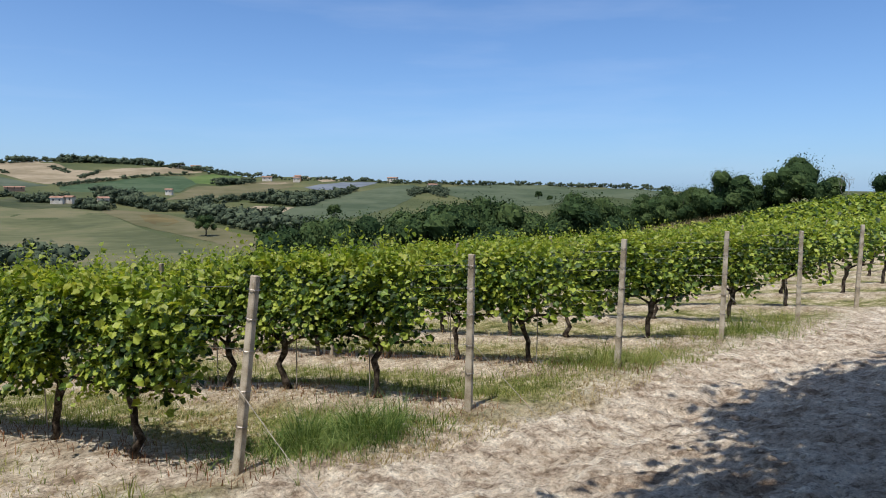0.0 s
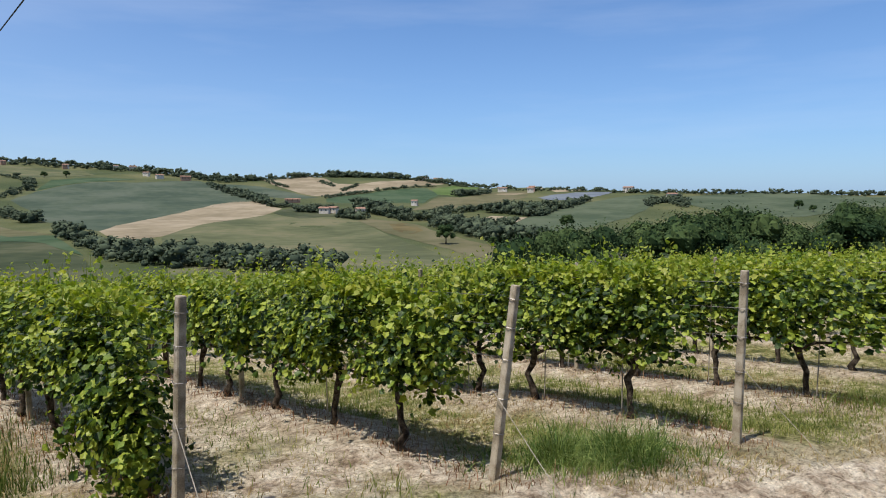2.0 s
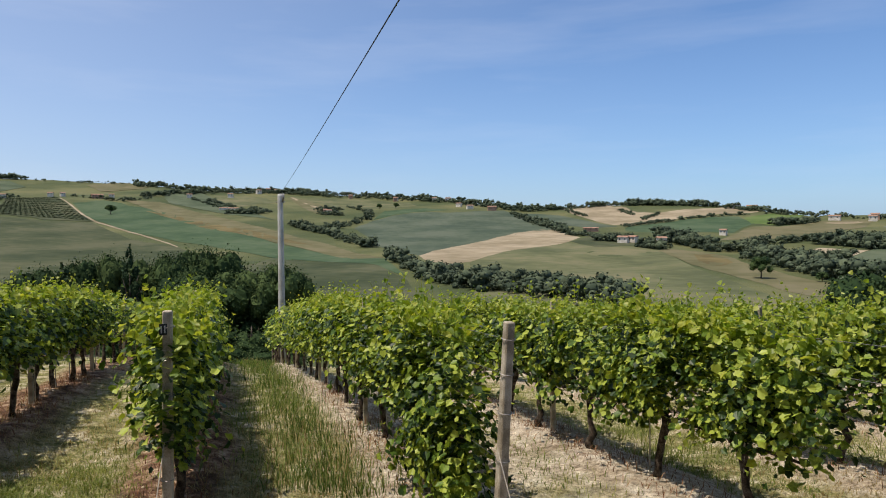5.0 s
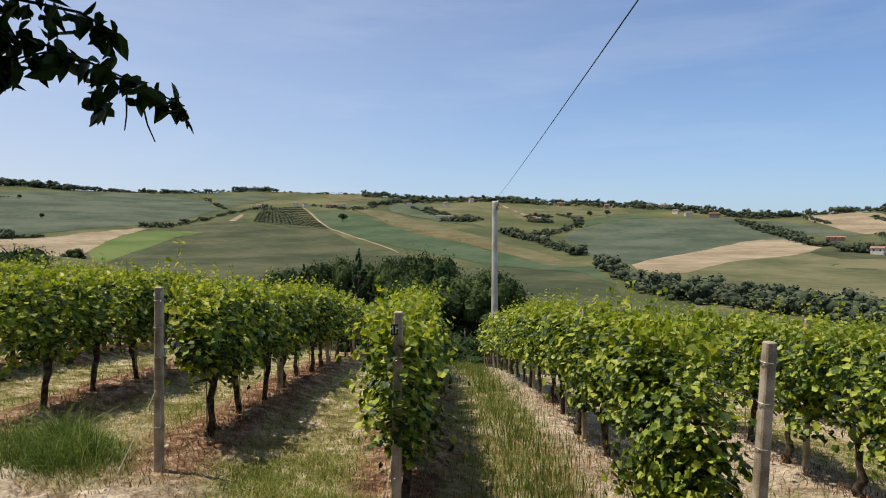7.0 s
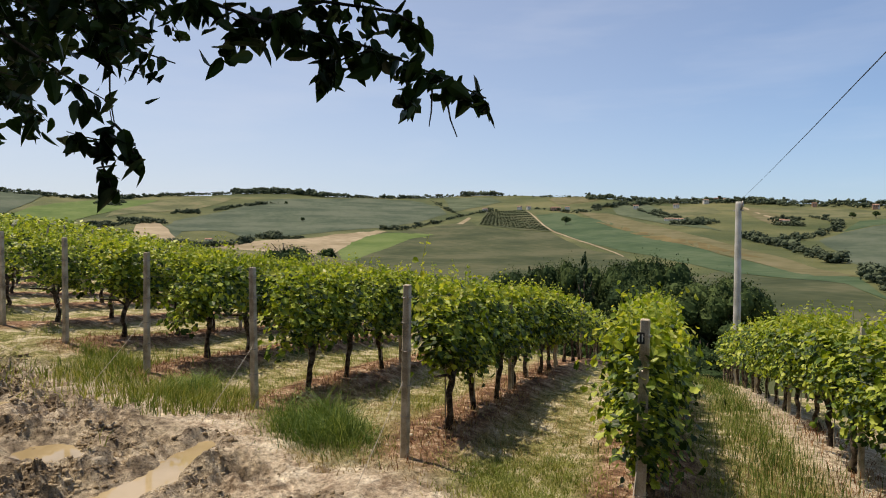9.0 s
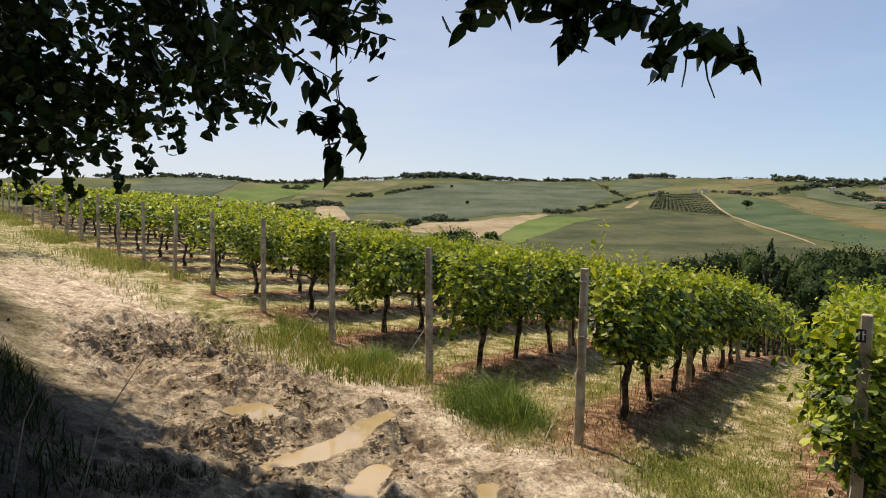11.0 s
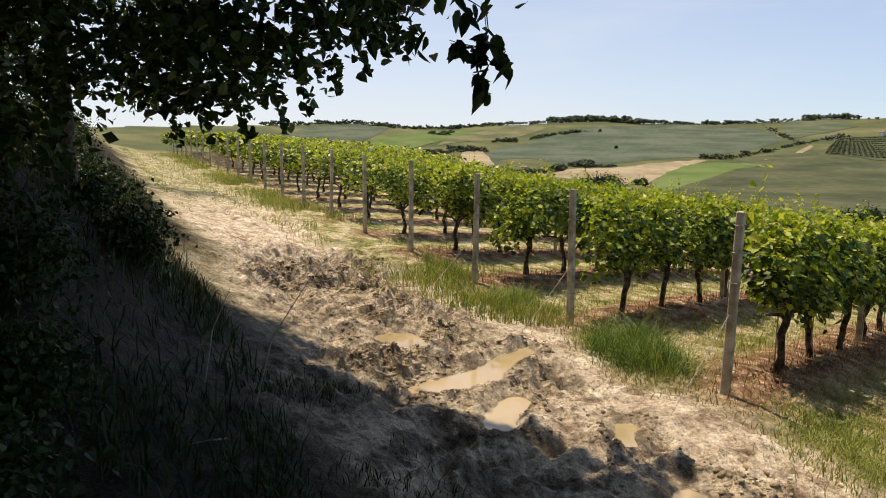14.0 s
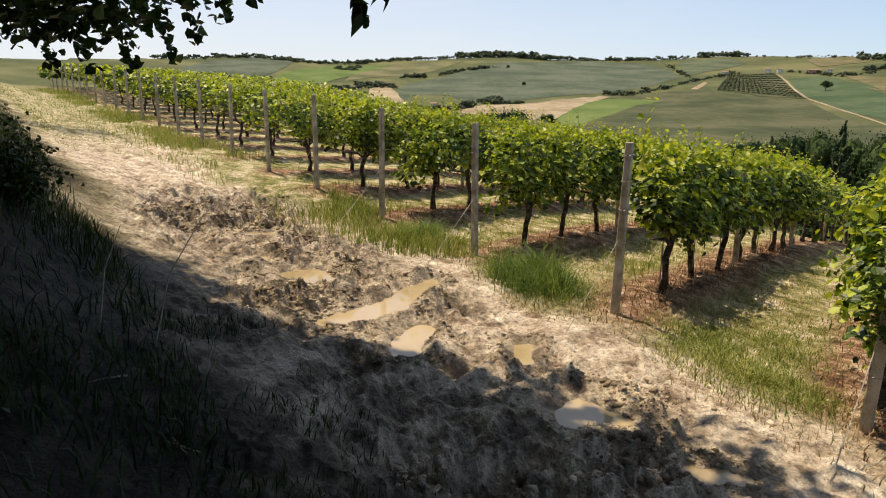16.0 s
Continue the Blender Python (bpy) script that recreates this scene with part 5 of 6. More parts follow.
wood("dark line of trees along the far ridge", [
    (ridge(-40, -2, 0.1), 120, 8, 0.06), (ridge(-2, 16, 0.1), 100, 11, 0.07), (ridge(16, 36, 0.12), 160, 12.5, 0.12), (ridge(36, 51, 0.1), 120, 15, 0.12), (ridge(51, 58, 0.05), 10, 10, 0.03), (ridge(58.5, 62, 0.05), 20, 16, 0.04),
    (ridge(62, 74, 0.05), 50, 13, 0.04), (ridge(74, 81.5, 0.06), 90, 18, 0.08), (ridge(81.5, 96, 0.08), 80, 12, 0.06), (ridge(95, 106, 0.08), 60, 13, 0.08), (ridge(4, 10, 0.08), 40, 13, 0.05)])
wood("belt of dark trees along the valley floor", [
    ([(30.52, -3.23), (29.15, -3.98), (27.29, -4.84), (24.43, -5.39), (20.52, -5.71), (16.53, -6.01), (12.51, -6.53), (10, -7.18)], 70, 8.5, 0.2),
    ([(30.06, -3.48), (27.3, -5.13), (24.43, -5.79), (20.52, -6.21), (16.54, -6.56), (11.51, -7.18)], 50, 9, 0.25),
    ([(14.1, -6.82), (12, -7.05), (9.81, -7.53)], 16, 7, 0.3)])
wood("hedges and small woods on the far slopes", [
    ([(39.09, -0.31), (37.04, -0.87), (36.2, -0.97)], 16, 10, 0.08),
    ([(36.11, -0.51), (34.47, -0.43), (32.48, 0.12), (32.15, 0.69), (34, 1.06)], 36, 10, 0.1),
    ([(35.78, -1.16), (34.5, -1.69), (32.76, -2.33), (32.22, -2.34)], 26, 11, 0.1),
    ([(42.97, 0.71), (40.66, 0.58)], 20, 10, 0.08),
    ([(45.68, 1.62), (43.71, 1)], 16, 9, 0.08),
    ([(36.79, 0.95), (34.87, 0.77)], 12, 10, 0.05),
    ([(19.71, 0.68), (17.99, -0.07), (16.5, -0.57), (14.5, -1.33)], 44, 9, 0.1),
    ([(17.98, 0.03), (15.25, -0.82)], 18, 10, 0.08),
    ([(12.5, -1.83), (10.01, -1.84)], 22, 10, 0.08),
    ([(8.91, -2.34), (6.92, -2.58)], 16, 9, 0.06),
    ([(7.27, -1.59), (5.05, -2.08), (3.59, -2.37)], 40, 13, 0.12),
    ([(14.5, -1.33), (12.5, -1.43)], 12, 6, 0.06)])
wood("woods winding along the valley under the far fields", [
    ([(3.34, -2.62), (0.69, -2.6), (-0.25, -2.11), (-0.81, -1.72)], 36, 10, 0.1),
    ([(-1.66, -1.81), (-4.19, -1.51)], 16, 8, 0.06),
    ([(0.45, -3.19), (-2.15, -3.64), (-4.46, -4.27), (-6.27, -4.7), (-8.26, -4.93)], 66, 11, 0.14),
    ([(-4.42, -1.7), (-6.67, -1.92), (-8.42, -2.04), (-9.61, -1.57)], 60, 13, 0.14),
    ([(-10.11, -1.47), (-10.95, -1.37), (-12.78, -0.73)], 20, 10, 0.06),
    ([(-3.07, -3.05), (-6.24, -2.82)], 20, 8, 0.06),
    ([(-1.27, -0.46), (-4.03, -0.18)], 26, 10, 0.06),
    ([(10.01, -0.59), (7.53, -0.2), (4.58, 0.14), (0.49, 0.37)], 40, 6, 0.04),
    ([(14.75, 0.67), (13.25, 0.27)], 9, 8, 0.05),
    ([(10.6, 0.71), (9.41, 0.35)], 8, 8, 0.04),
    ([(8.52, 0.05), (7.28, 0.45)], 12, 6, 0.04),
    ([(-17.61, -1.23), (-19.4, -0.62), (-20.81, -1.03)], 44, 7, 0.25),
    ([(-18.7, -0.96), (-20.81, -1.28)], 24, 7, 0.15)])
wood("hedges and groves on the slopes under the ridge", [
    ([(68.91, 0.19), (67.2, 0.19), (65.38, 0.49), (63.49, 0.85)], 26, 8, 0.05),
    ([(63.24, 1), (61.5, 1.4), (59, 1.85)], 22, 9, 0.06),
    ([(64.88, 2.98), (63.49, 1.99), (62.5, 1.6)], 16, 9, 0.05),
    ([(79.4, -0.57), (77.75, -0.58)], 16, 11, 0.06),
    ([(77.3, -0.58), (76.02, -0.58)], 8, 8, 0.04),
    ([(86.13, -0.95), (84.31, -1.33), (80.93, -1.03), (79.97, -0.76)], 46, 9, 0.1),
    ([(89.04, -1.23), (86.72, -1.17)], 22, 9, 0.08),
    ([(86.3, 1.5), (84.28, 1.62)], 20, 10, 0.08),
    ([(83.03, 1.77), (81.34, 1.98), (77.82, 2.26)], 24, 9, 0.05),
    ([(80.47, 2.04), (79.07, 2.15)], 14, 10, 0.06),
    ([(90.14, 0.76), (86.9, 0.7)], 26, 10, 0.08),
    ([(92.65, 0.32), (90.87, 0.54)], 18, 8, 0.06),
    ([(90.67, 2.2), (89.75, 2.31)], 10, 10, 0.05)])
wood("scattered small woods near the ridge farms", [
    ([(55.41, 1.9), (52.04, 1.49), (50.08, 1.78)], 20, 9, 0.06),
    ([(50.57, 1.88), (48.15, 2.11), (44.83, 2.23)], 36, 12, 0.08),
    ([(55.11, 3.14), (51.46, 3.12)], 18, 6, 0.03),
    ([(46.71, 1.67), (44.58, 0.98)], 16, 8, 0.05),
    ([(44.11, 0.54), (41.49, 0.44)], 22, 11, 0.06),
    ([(38.81, -0.36), (36.81, -0.87)], 22, 11, 0.08),
    ([(36.53, 0.57), (34.56, 0.47)], 14, 9, 0.05),
    ([(42.97, 2.4), (39.36, 2.73)], 26, 9, 0.06),
    ([(40.7, 2.85), (39.37, 2.92)], 16, 8, 0.03),
    ([(101.14, 0.91), (99.61, 0.79), (97.56, 0.66)], 30, 11, 0.1),
    ([(91.66, 2.09), (90.17, 2.01)], 12, 10, 0.05),
    ([(96.69, 0.13), (92.24, 0.22), (90.26, 0.44), (88.03, 0.75)], 40, 8, 0.06)])
# olive grove
st = new_store()
for a in range(17):
    for b in range(11):
        f, g = a / 16, b / 10
        az, el = (60.25 * (1 - f) + 54.5 * f) * (1 - g) + (59.6 * (1 - f) + 56.5 * f) * g, (0.52 * (1 - f) + 0.22 * f) * (1 - g) + (1.66 * (1 - f) + 1.72 * f) * g
        d = float(far_dist(el))
        x, y = -math.sin(radians(az)) * d, math.cos(radians(az)) * d
        q = 3.6 + 1.2 * float(hash2(a, b, 7))
        place_mesh(st, mini[(a + b) % 4], pose(x, y, gz(x, y) - 0.6, 0, 0, a * 40) @ Matrix.Diagonal((q * 1.25, q * 1.25, q, 1)), 0)
OLIVE = material("olive_leaf", [(0.03, 0.045, 0.021), (0.054, 0.069, 0.036), (0.078, 0.09, 0.051)], 0.2, 0.8, 0, 5, 0.1, random=0.5)
tagged(new("olive_grove", store_mesh("olive_grove", st, [OLIVE])), "olive grove planted in straight rows on the hillside", "olive grove", kind="stuff")

# ---- farmhouses ----
PLASTER = material("plaster", [(0.5, 0.44, 0.36), (0.62, 0.57, 0.49), (0.7, 0.66, 0.58)], 0.4, 0.9, 0.2, 6, 0.1)
BRICKWALL = material("brick_wall", [(0.3, 0.17, 0.11), (0.38, 0.23, 0.16), (0.44, 0.3, 0.22)], 0.5, 0.9, 0.2, 6, 0.1)
TILE = material("roof_tile", [(0.22, 0.13, 0.09), (0.29, 0.175, 0.125), (0.35, 0.22, 0.165)], 0.6, 0.9, 0.3, 5, 0.1)
PANE = material("dark_pane", [(0.03, 0.035, 0.04), (0.05, 0.055, 0.06)], 1, 0.2, 0, 5, 0.5)


def cuboid(x0, y0, z0, x1, y1, z1):
    v = [(x0, y0, z0), (x1, y0, z0), (x1, y1, z0), (x0, y1, z0), (x0, y0, z1), (x1, y0, z1), (x1, y1, z1), (x0, y1, z1)]
    return v, [[0, 3, 2, 1], [4, 5, 6, 7], [0, 1, 5, 4], [1, 2, 6, 5], [2, 3, 7, 6], [3, 0, 4, 7]]


def house(az, el, w, d, h, wall, yaw, label):
    dist = float(far_dist(el))
    x, y = -math.sin(radians(az)) * dist, math.cos(radians(az)) * dist
    root = new("farmhouse")
    root.matrix_basis = pose(x, y, gz(x, y) + 0.002 * dist, 0, 0, az + yaw)
    v, f = cuboid(-w / 2, -d / 2, -4, w / 2, d / 2, h)
    part("wall", mesh_from("wall", v, f, wall), root)
    o, r = 0.5, h + d * 0.22
    part("roof", mesh_from("roof", [(-w / 2 - o, -d / 2 - o, h - 0.1), (w / 2 + o, -d / 2 - o, h - 0.1), (w / 2 + o, d / 2 + o, h - 0.1), (-w / 2 - o, d / 2 + o, h - 0.1), (-w / 2 - o, 0, r), (w / 2 + o, 0, r)],
                           [[0, 1, 5, 4], [2, 3, 4, 5], [1, 2, 5], [3, 0, 4], [3, 2, 1, 0]], TILE), root)
    n = max(2, int(w / 3.5))
    for i in range(n):
        for z in ((1.2,) if h < 4 else (1.2, h - 1.9)):
            cx = -w / 2 + (i + 0.5) * w / n
            part("window", mesh_from("window", *cuboid(cx - 0.45, -d / 2 - 0.05, z, cx + 0.45, -d / 2 + 0.1, z + 1.2), PANE), root)
    return tagged(root, label, "house", "farmhouses on the hills")


FARMS = [
    (43.6, 0.7, 26, 8, 4), (35.74, 0.59, 13, 9, 6), (36.03, 0.68, 10, 8, 5), (10.21, -1.99, 14, 9, 6), (9.41, -1.94, 12, 9, 6), (7.12, -2.04, 12, 9, 7),
    (12.9, -1.03, 26, 7, 4), (25.28, 1.66, 20, 10, 7), (24.33, 1.22, 16, 9, 6), (23.37, 1.03, 18, 9, 6), (21.43, 0.93, 24, 9, 7), (26.47, 1.75, 14, 9, 7),
    (0.26, 1, 26, 10, 7), (1.44, 0.91, 16, 9, 6), (-7.94, 0.05, 13, 9, 8), (-5.39, 0.01, 20, 9, 6), (-16.09, -0.07, 22, 10, 8), (-19.58, -0.62, 18, 9, 6),
    (29.96, 1.83, 12, 9, 8), (59.9, 1.75, 16, 9, 6), (56.9, 1.9, 14, 9, 6), (56.11, 1.9, 12, 9, 6), (53.77, 1.74, 30, 10, 6), (52.78, 1.79, 14, 9, 6),
    (44.35, 0.78, 26, 8, 3), (42.51, 2.49, 18, 10, 8), (41.6, 2.67, 16, 10, 8), (40.03, 2.37, 20, 9, 6), (83.48, -0.97, 11, 8, 6), (29.9, 1.84, 14, 10, 8),
    (33.84, 2, 12, 9, 7), (47.07, 1.8, 16, 9, 8), (43.86, 1.86, 16, 9, 8), (41.58, 2.24, 18, 10, 8), (40.8, 2.39, 14, 9, 8), (-7.81, -0.04, 14, 9, 7),
    (2.35, -1.28, 10, 8, 6)]
for i, (az, el, w, d, h) in enumerate(FARMS):
    house(az, el, w * 0.52, d * 0.52, h * 0.55, BRICKWALL if i % 4 == 2 else PLASTER, (i * 53) % 70 - 35, "small farmhouse with plain walls and a red tiled roof" if i % 4 != 2 else "brick farmhouse with a red tiled roof")

# ---- the shade trees beside the track ----
VIEW = Vector((-0.95, 0.5, -0.12))


def from_view(az, el, d):
    """A place by compass, height in degrees and distance from the middle of the walk."""
    return VIEW + Vector((-math.sin(radians(az)) * math.cos(radians(el)), math.cos(radians(az)) * math.cos(radians(el)), math.sin(radians(el)))) * d


def twig_leaves(seed, lines, per_m, leaf, spread, hang=0.9, kind=3):
    """Leaves set in two rows along twigs, hanging a little."""
    g = np.random.default_rng(seed)
    pos, nor = [], []
    for line in lines:
        for a, b in zip(line, line[1:]):
            n = max(1, int((b - a).length * per_m))
            for i in range(n):
                p = a.lerp(b, (i + g.random()) / n)
                side = Vector(g.normal(0, 1, 3)).normalized() * spread * g.random()
                pos.append(p + side + Vector((0, 0, -0.35 * leaf)))
                nor.append(Vector(g.normal(0, 0.7, 3)) + Vector((0, 0, 0.5)))
    return leaves(np.array(pos), np.array(nor), leaf * g.uniform(0.6, 1.25, len(pos)), kind, g, hang)


def shade_tree(name, base, trunk_r, height, limbs, label, group, crown, twigs, upper=None):
    root = new(name)
    root.location = base
    r = random.Random(int(base[0] * 10))
    pts = [(r.uniform(-0.06, 0.06) * i, r.uniform(-0.06, 0.06) * i, -0.4 + i * height / 6) for i in range(7)]
    trunk = part("trunk", mesh_from("trunk", *tube(pts, [trunk_r * q for q in (1.25, 1, 0.9, 0.8, 0.65, 0.45, 0.2)], 10), TREE_BARK, True), root)
    off = Vector(base)
    for j, tip in enumerate(limbs):
        st = Vector(pts[2 + j % 4])
        b = Vector(tip) - off
        mid = [st.lerp(b, q) + Vector((r.uniform(-0.12, 0.12), r.uniform(-0.12, 0.12), 0.35 * math.sin(q * 3.1))) for q in (0.25, 0.5, 0.75)]
        part("limb", mesh_from("limb", *tube([st] + mid + [b], [trunk_r * q for q in (0.4, 0.3, 0.22, 0.14, 0.05)], 7), TREE_BARK, True), trunk)
    if twigs:
        tw = [tube([p - off for p in line], [(0.0042 if len(line) > 3 else 0.0022) * (1 - 0.7 * i / len(line)) for i in range(len(line))], 5) for line in twigs]
        tagged(part("twig", mesh_from("twig", *join(tw), TREE_BARK), root), kind="stuff")
    if upper:
        tagged(part("upper_crown", mesh_from("upper_crown", np.asarray(upper[0]) - np.array(base), upper[1], TREE_LEAF), root), kind="stuff")
    v, f = crown
    tagged(part("crown", mesh_from("crown", np.asarray(v) - np.array(base), f, TREE_LEAF), root), kind="stuff")
    return tagged(root, label, "tree", group)


def merge(parts):
    v = np.concatenate([p[0] for p in parts])
    f, n = [], 0
    for p in parts:
        f.append(p[1] + n)
        n += len(p[0])
    return v, np.concatenate(f)


def clump_leaves(seed, centres, per, radius, leaf, kind=2):
    g = np.random.default_rng(seed)
    c = np.repeat(np.array(centres), per, axis=0)
    d = g.normal(0, 1, c.shape) * radius * np.array((1, 1, 0.6))
    return leaves(c + d, d * 0.5 + np.array((0, 0, 0.5)), leaf * g.uniform(0.6, 1.3, len(c)), kind, g, 0.5)


# the elm at the viewer's back: a few hanging branches in sight, the crown overhead
NEAR = Vector((-0.891, 0.612, -0.091))


def from_near(az, el, d):
    return NEAR + Vector((-math.sin(radians(az)) * math.cos(radians(el)), math.cos(radians(az)) * math.cos(radians(el)), math.sin(radians(el)))) * d


A = [from_near(*p, 1.30) for p in ((96.6, 26.2), (90.6, 21.7), (85.8, 18.8), (80.2, 17.4), (75.1, 16.6), (70.3, 15.7), (66.3, 14.2), (62.9, 12.8), (60.2, 11.6))]
A2 = [from_near(*p, 1.30) for p in ((75.1, 16.4), (74.4, 14.6), (74.7, 12.8))]
A3 = [from_near(*p, 1.28) for p in ((67.3, 14.1), (67.3, 12.2), (67, 10.8))]
A4 = [from_near(*p, 1.31) for p in ((80.2, 17.2), (82.2, 16), (83.2, 14.8))]
A5 = [from_near(*p, 1.27) for p in ((70.3, 15.6), (72.7, 14.8), (74.4, 14))]
A6 = [from_near(*p, 1.34) for p in ((79.6, 17.5), (74.6, 19.2), (68.6, 18.7), (65.6, 17.2))]
BARE = [[from_near(*p, 1.3) for p in ((65, 13.2), (65.1, 10.5), (65.3, 9.2))], [from_near(*p, 1.3) for p in ((63.9, 12.4), (63.4, 9.8), (62.8, 8.3))]]
B = [from_near(*p, 1.95) for p in ((97, 26), (93, 20), (91.7, 15.7), (91.2, 12.9), (91.2, 10.4), (90.9, 8.35))]
B2 = [from_near(*p, 1.95) for p in ((90.9, 8.35), (91.7, 7.1), (91.8, 5.2), (91.3, 3.8), (91.0, 2.9))]
B3 = [from_near(*p, 1.95) for p in ((90.9, 8.35), (90.1, 7.5), (89.6, 6.3), (89.1, 5.3))]
B4 = [from_near(*p, 1.95) for p in ((91.8, 7.0), (93.1, 7.2), (94.2, 7.5))]
C = [[from_near(*p, 1.95) for p in line] for line in (
    ((101, 17.8), (95.7, 15.9), (92.4, 14.8), (88.9, 14.0), (86.4, 13.4)), ((98.5, 14.3), (95.4, 12.4), (93.2, 11.0), (92.5, 8.8)), ((93.2, 15.1), (90.5, 16.7), (88.0, 18.6)), ((95.8, 12.4), (96.9, 10.2), (97.7, 8.9)),
    ((92.4, 14.8), (91.3, 12.9), (88.9, 12.3)), ((93.2, 11.0), (91.3, 10.0), (91.0, 7.9)), ((101.7, 13.4), (97.8, 15.2), (94.7, 15.3)), ((100.5, 11.7), (97.9, 11.3), (96.5, 11.1)), ((99, 19), (95, 18.6), (91.5, 18.2), (88.5, 16.4)), ((98, 17), (94.5, 17.2), (91, 15.6), (88, 15)))]
EDGE_S = (-15, -11, -10, -8.4, -6.4, -5, -3, -1, 0.7, 1.4, 2.0, 2.5, 3.2, 3.7, 4.5, 5.5, 7, 9, 12, 16, 18.3, 18.8, 20.4, 21)
EDGE_E = (-3.5, -2.6, -2.0, -2.1, -3.2, -3.6, -3.3, -2.3, -1.2, -1.45, -1.8, -2.1, -2.5, -2.9, -3.42, -3.85, -4.15, -4.35, -4.5, -4.3, -4.3, -1.9, -1.9, -4.3)


def shades(p, margin=0.0):
    """How far inside the shaded side of the track the shadow of a place falls."""
    h = p[2] + 1.9
    for _ in range(3):
        x, y = p[0] - sun_dir.x / sun_dir.z * h, p[1] - sun_dir.y / sun_dir.z * h
        h = p[2] - float(ground_z(x, y, False))
    u, q = us(x, y)
    return float(np.interp(q, EDGE_S, EDGE_E)) - margin - (u - float(edge_u(q)))


fill = []
R = random.Random(12)
for i in range(72):
    az = R.uniform(88.5, 106)
    el = R.uniform(max(9.5, 19 - (az - 87) * 0.9), 30)
    d = R.uniform(2.3, 3.6)
    fill.append([from_view(az, el + 3, d), from_view(az - R.uniform(0, 3), el + 1, d), from_view(az - R.uniform(2, 5), el - 1.5, d)])
roof = []
while len(roof) < 1000:
    q = R.uniform(-14, 6.5)
    inside = R.uniform(0.3, 4.6) ** 1.15
    x0, y0 = xy(float(edge_u(q)) + float(np.interp(q, EDGE_S, EDGE_E)) - inside, q)
    for h in (R.uniform(3.6, 5.2), R.uniform(5.2, 7.0), R.uniform(7.0, 9.0)):
        p = Vector((x0, y0, gz(x0, y0))) + sun_dir / sun_dir.z * h
        d = math.hypot(p.x - VIEW.x, p.y - VIEW.y)
        az = math.degrees(math.atan2(-(p.x - VIEW.x), p.y - VIEW.y))
        if p.z - VIEW.z > d * (0.66 if -70 < az < 100 else 0.45) + 0.5:
            roof.append(tuple(p))
            break
crown = merge([twig_leaves(61, [A, A4, A6], 240, 0.05, 0.045, 1.3), twig_leaves(62, [A2, A3, A5], 250, 0.05, 0.03, 1.3), twig_leaves(63, [B[:4]], 60, 0.068, 0.05), twig_leaves(64, [B2, B3, B4], 120, 0.07, 0.025), twig_leaves(67, C, 70, 0.06, 0.065, 1.3),
               twig_leaves(65, fill, 130, 0.066, 0.06)])
crown_top = clump_leaves(66, roof, 72, 0.36, 0.2)
elm = (-2.2, -3.4, gz(-2.2, -3.4))
shade_tree("elm_tree", elm, 0.2, 6.5, [A[0], B[0], (2.6, 0.8, 3.0), (-5.5, -0.5, 3.2), (0.5, -0.5, 3.6), (-3.5, 0.2, 3.3), (1.5, -3, 3.5), (-5, -4, 3.6)], "leafy elm whose branches hang over the track edge", "shade trees by the track", crown, [A, A2, A3, A4, A5, A6, B, B2, B3, B4] + C + BARE + fill, crown_top)

# the tree on the bank, its crown reaching over the track
def low_edge(az):
    return 12 - (az - 94) * 0.72 if az < 107 else 2.4


cl = []
while len(cl) < 270:
    az, d = R.uniform(95, 142), R.uniform(5.0, 9.5)
    el = low_edge(az) + abs(R.gauss(0, 1)) * 9 + 1.5
    if az > 118:
        el = R.uniform(0, 34)
    p = from_view(az, el, d)
    if el < 42 and not (d < 6 and az > 125 and el < 6) and shades(p, 0.25) > 0:
        cl.append(tuple(p))
hang = [[from_view(az, low_edge(az) + 5, d), from_view(az - 0.7, low_edge(az) + 2, d), from_view(az - 1.6, low_edge(az) - 1.5, d)] for az, d in ((99, 5.2), (101.5, 5.6), (104, 5.4), (106, 6.2), (109, 6.5), (112, 6.0), (114.5, 6.6), (96.5, 5.0))]
crown = merge([clump_leaves(71, cl, 44, 0.18, 0.088, 1), twig_leaves(72, hang, 80, 0.08, 0.09, kind=1)])
p = from_view(121.3, -6, 8.3)
bank_tree = (p.x, p.y, gz(p.x, p.y))
shade_tree("elm_tree", bank_tree, 0.12, 6.0, [cl[i] for i in range(0, 60, 5)], "leafy elm on the shaded bank reaching over the track", "shade trees by the track", crown, hang)
p = from_view(128, -4, 6.6)
cl2 = [q for q in (tuple(from_view(R.uniform(120, 170), R.uniform(5, 42), R.uniform(6, 10))) for _ in range(230)) if shades(q, 0.3) > 0]
# deep_top: leaf clumps added above sight to cut skylight on the bank
deep_top = [q for q in (tuple(from_view(R.uniform(108, 165), R.uniform(26, 62), R.uniform(7, 11))) for _ in range(420)) if shades(q, 0.5) > 0]
shade_tree("elm_tree", (p.x, p.y, gz(p.x, p.y)), 0.1, 5.5, [cl2[i] for i in range(0, 40, 6)], "slim dark tree in the thicket on the bank", "shade trees by the track", clump_leaves(73, cl2, 120, 0.42, 0.12), [], clump_leaves(75, deep_top, 70, 0.5, 0.2))
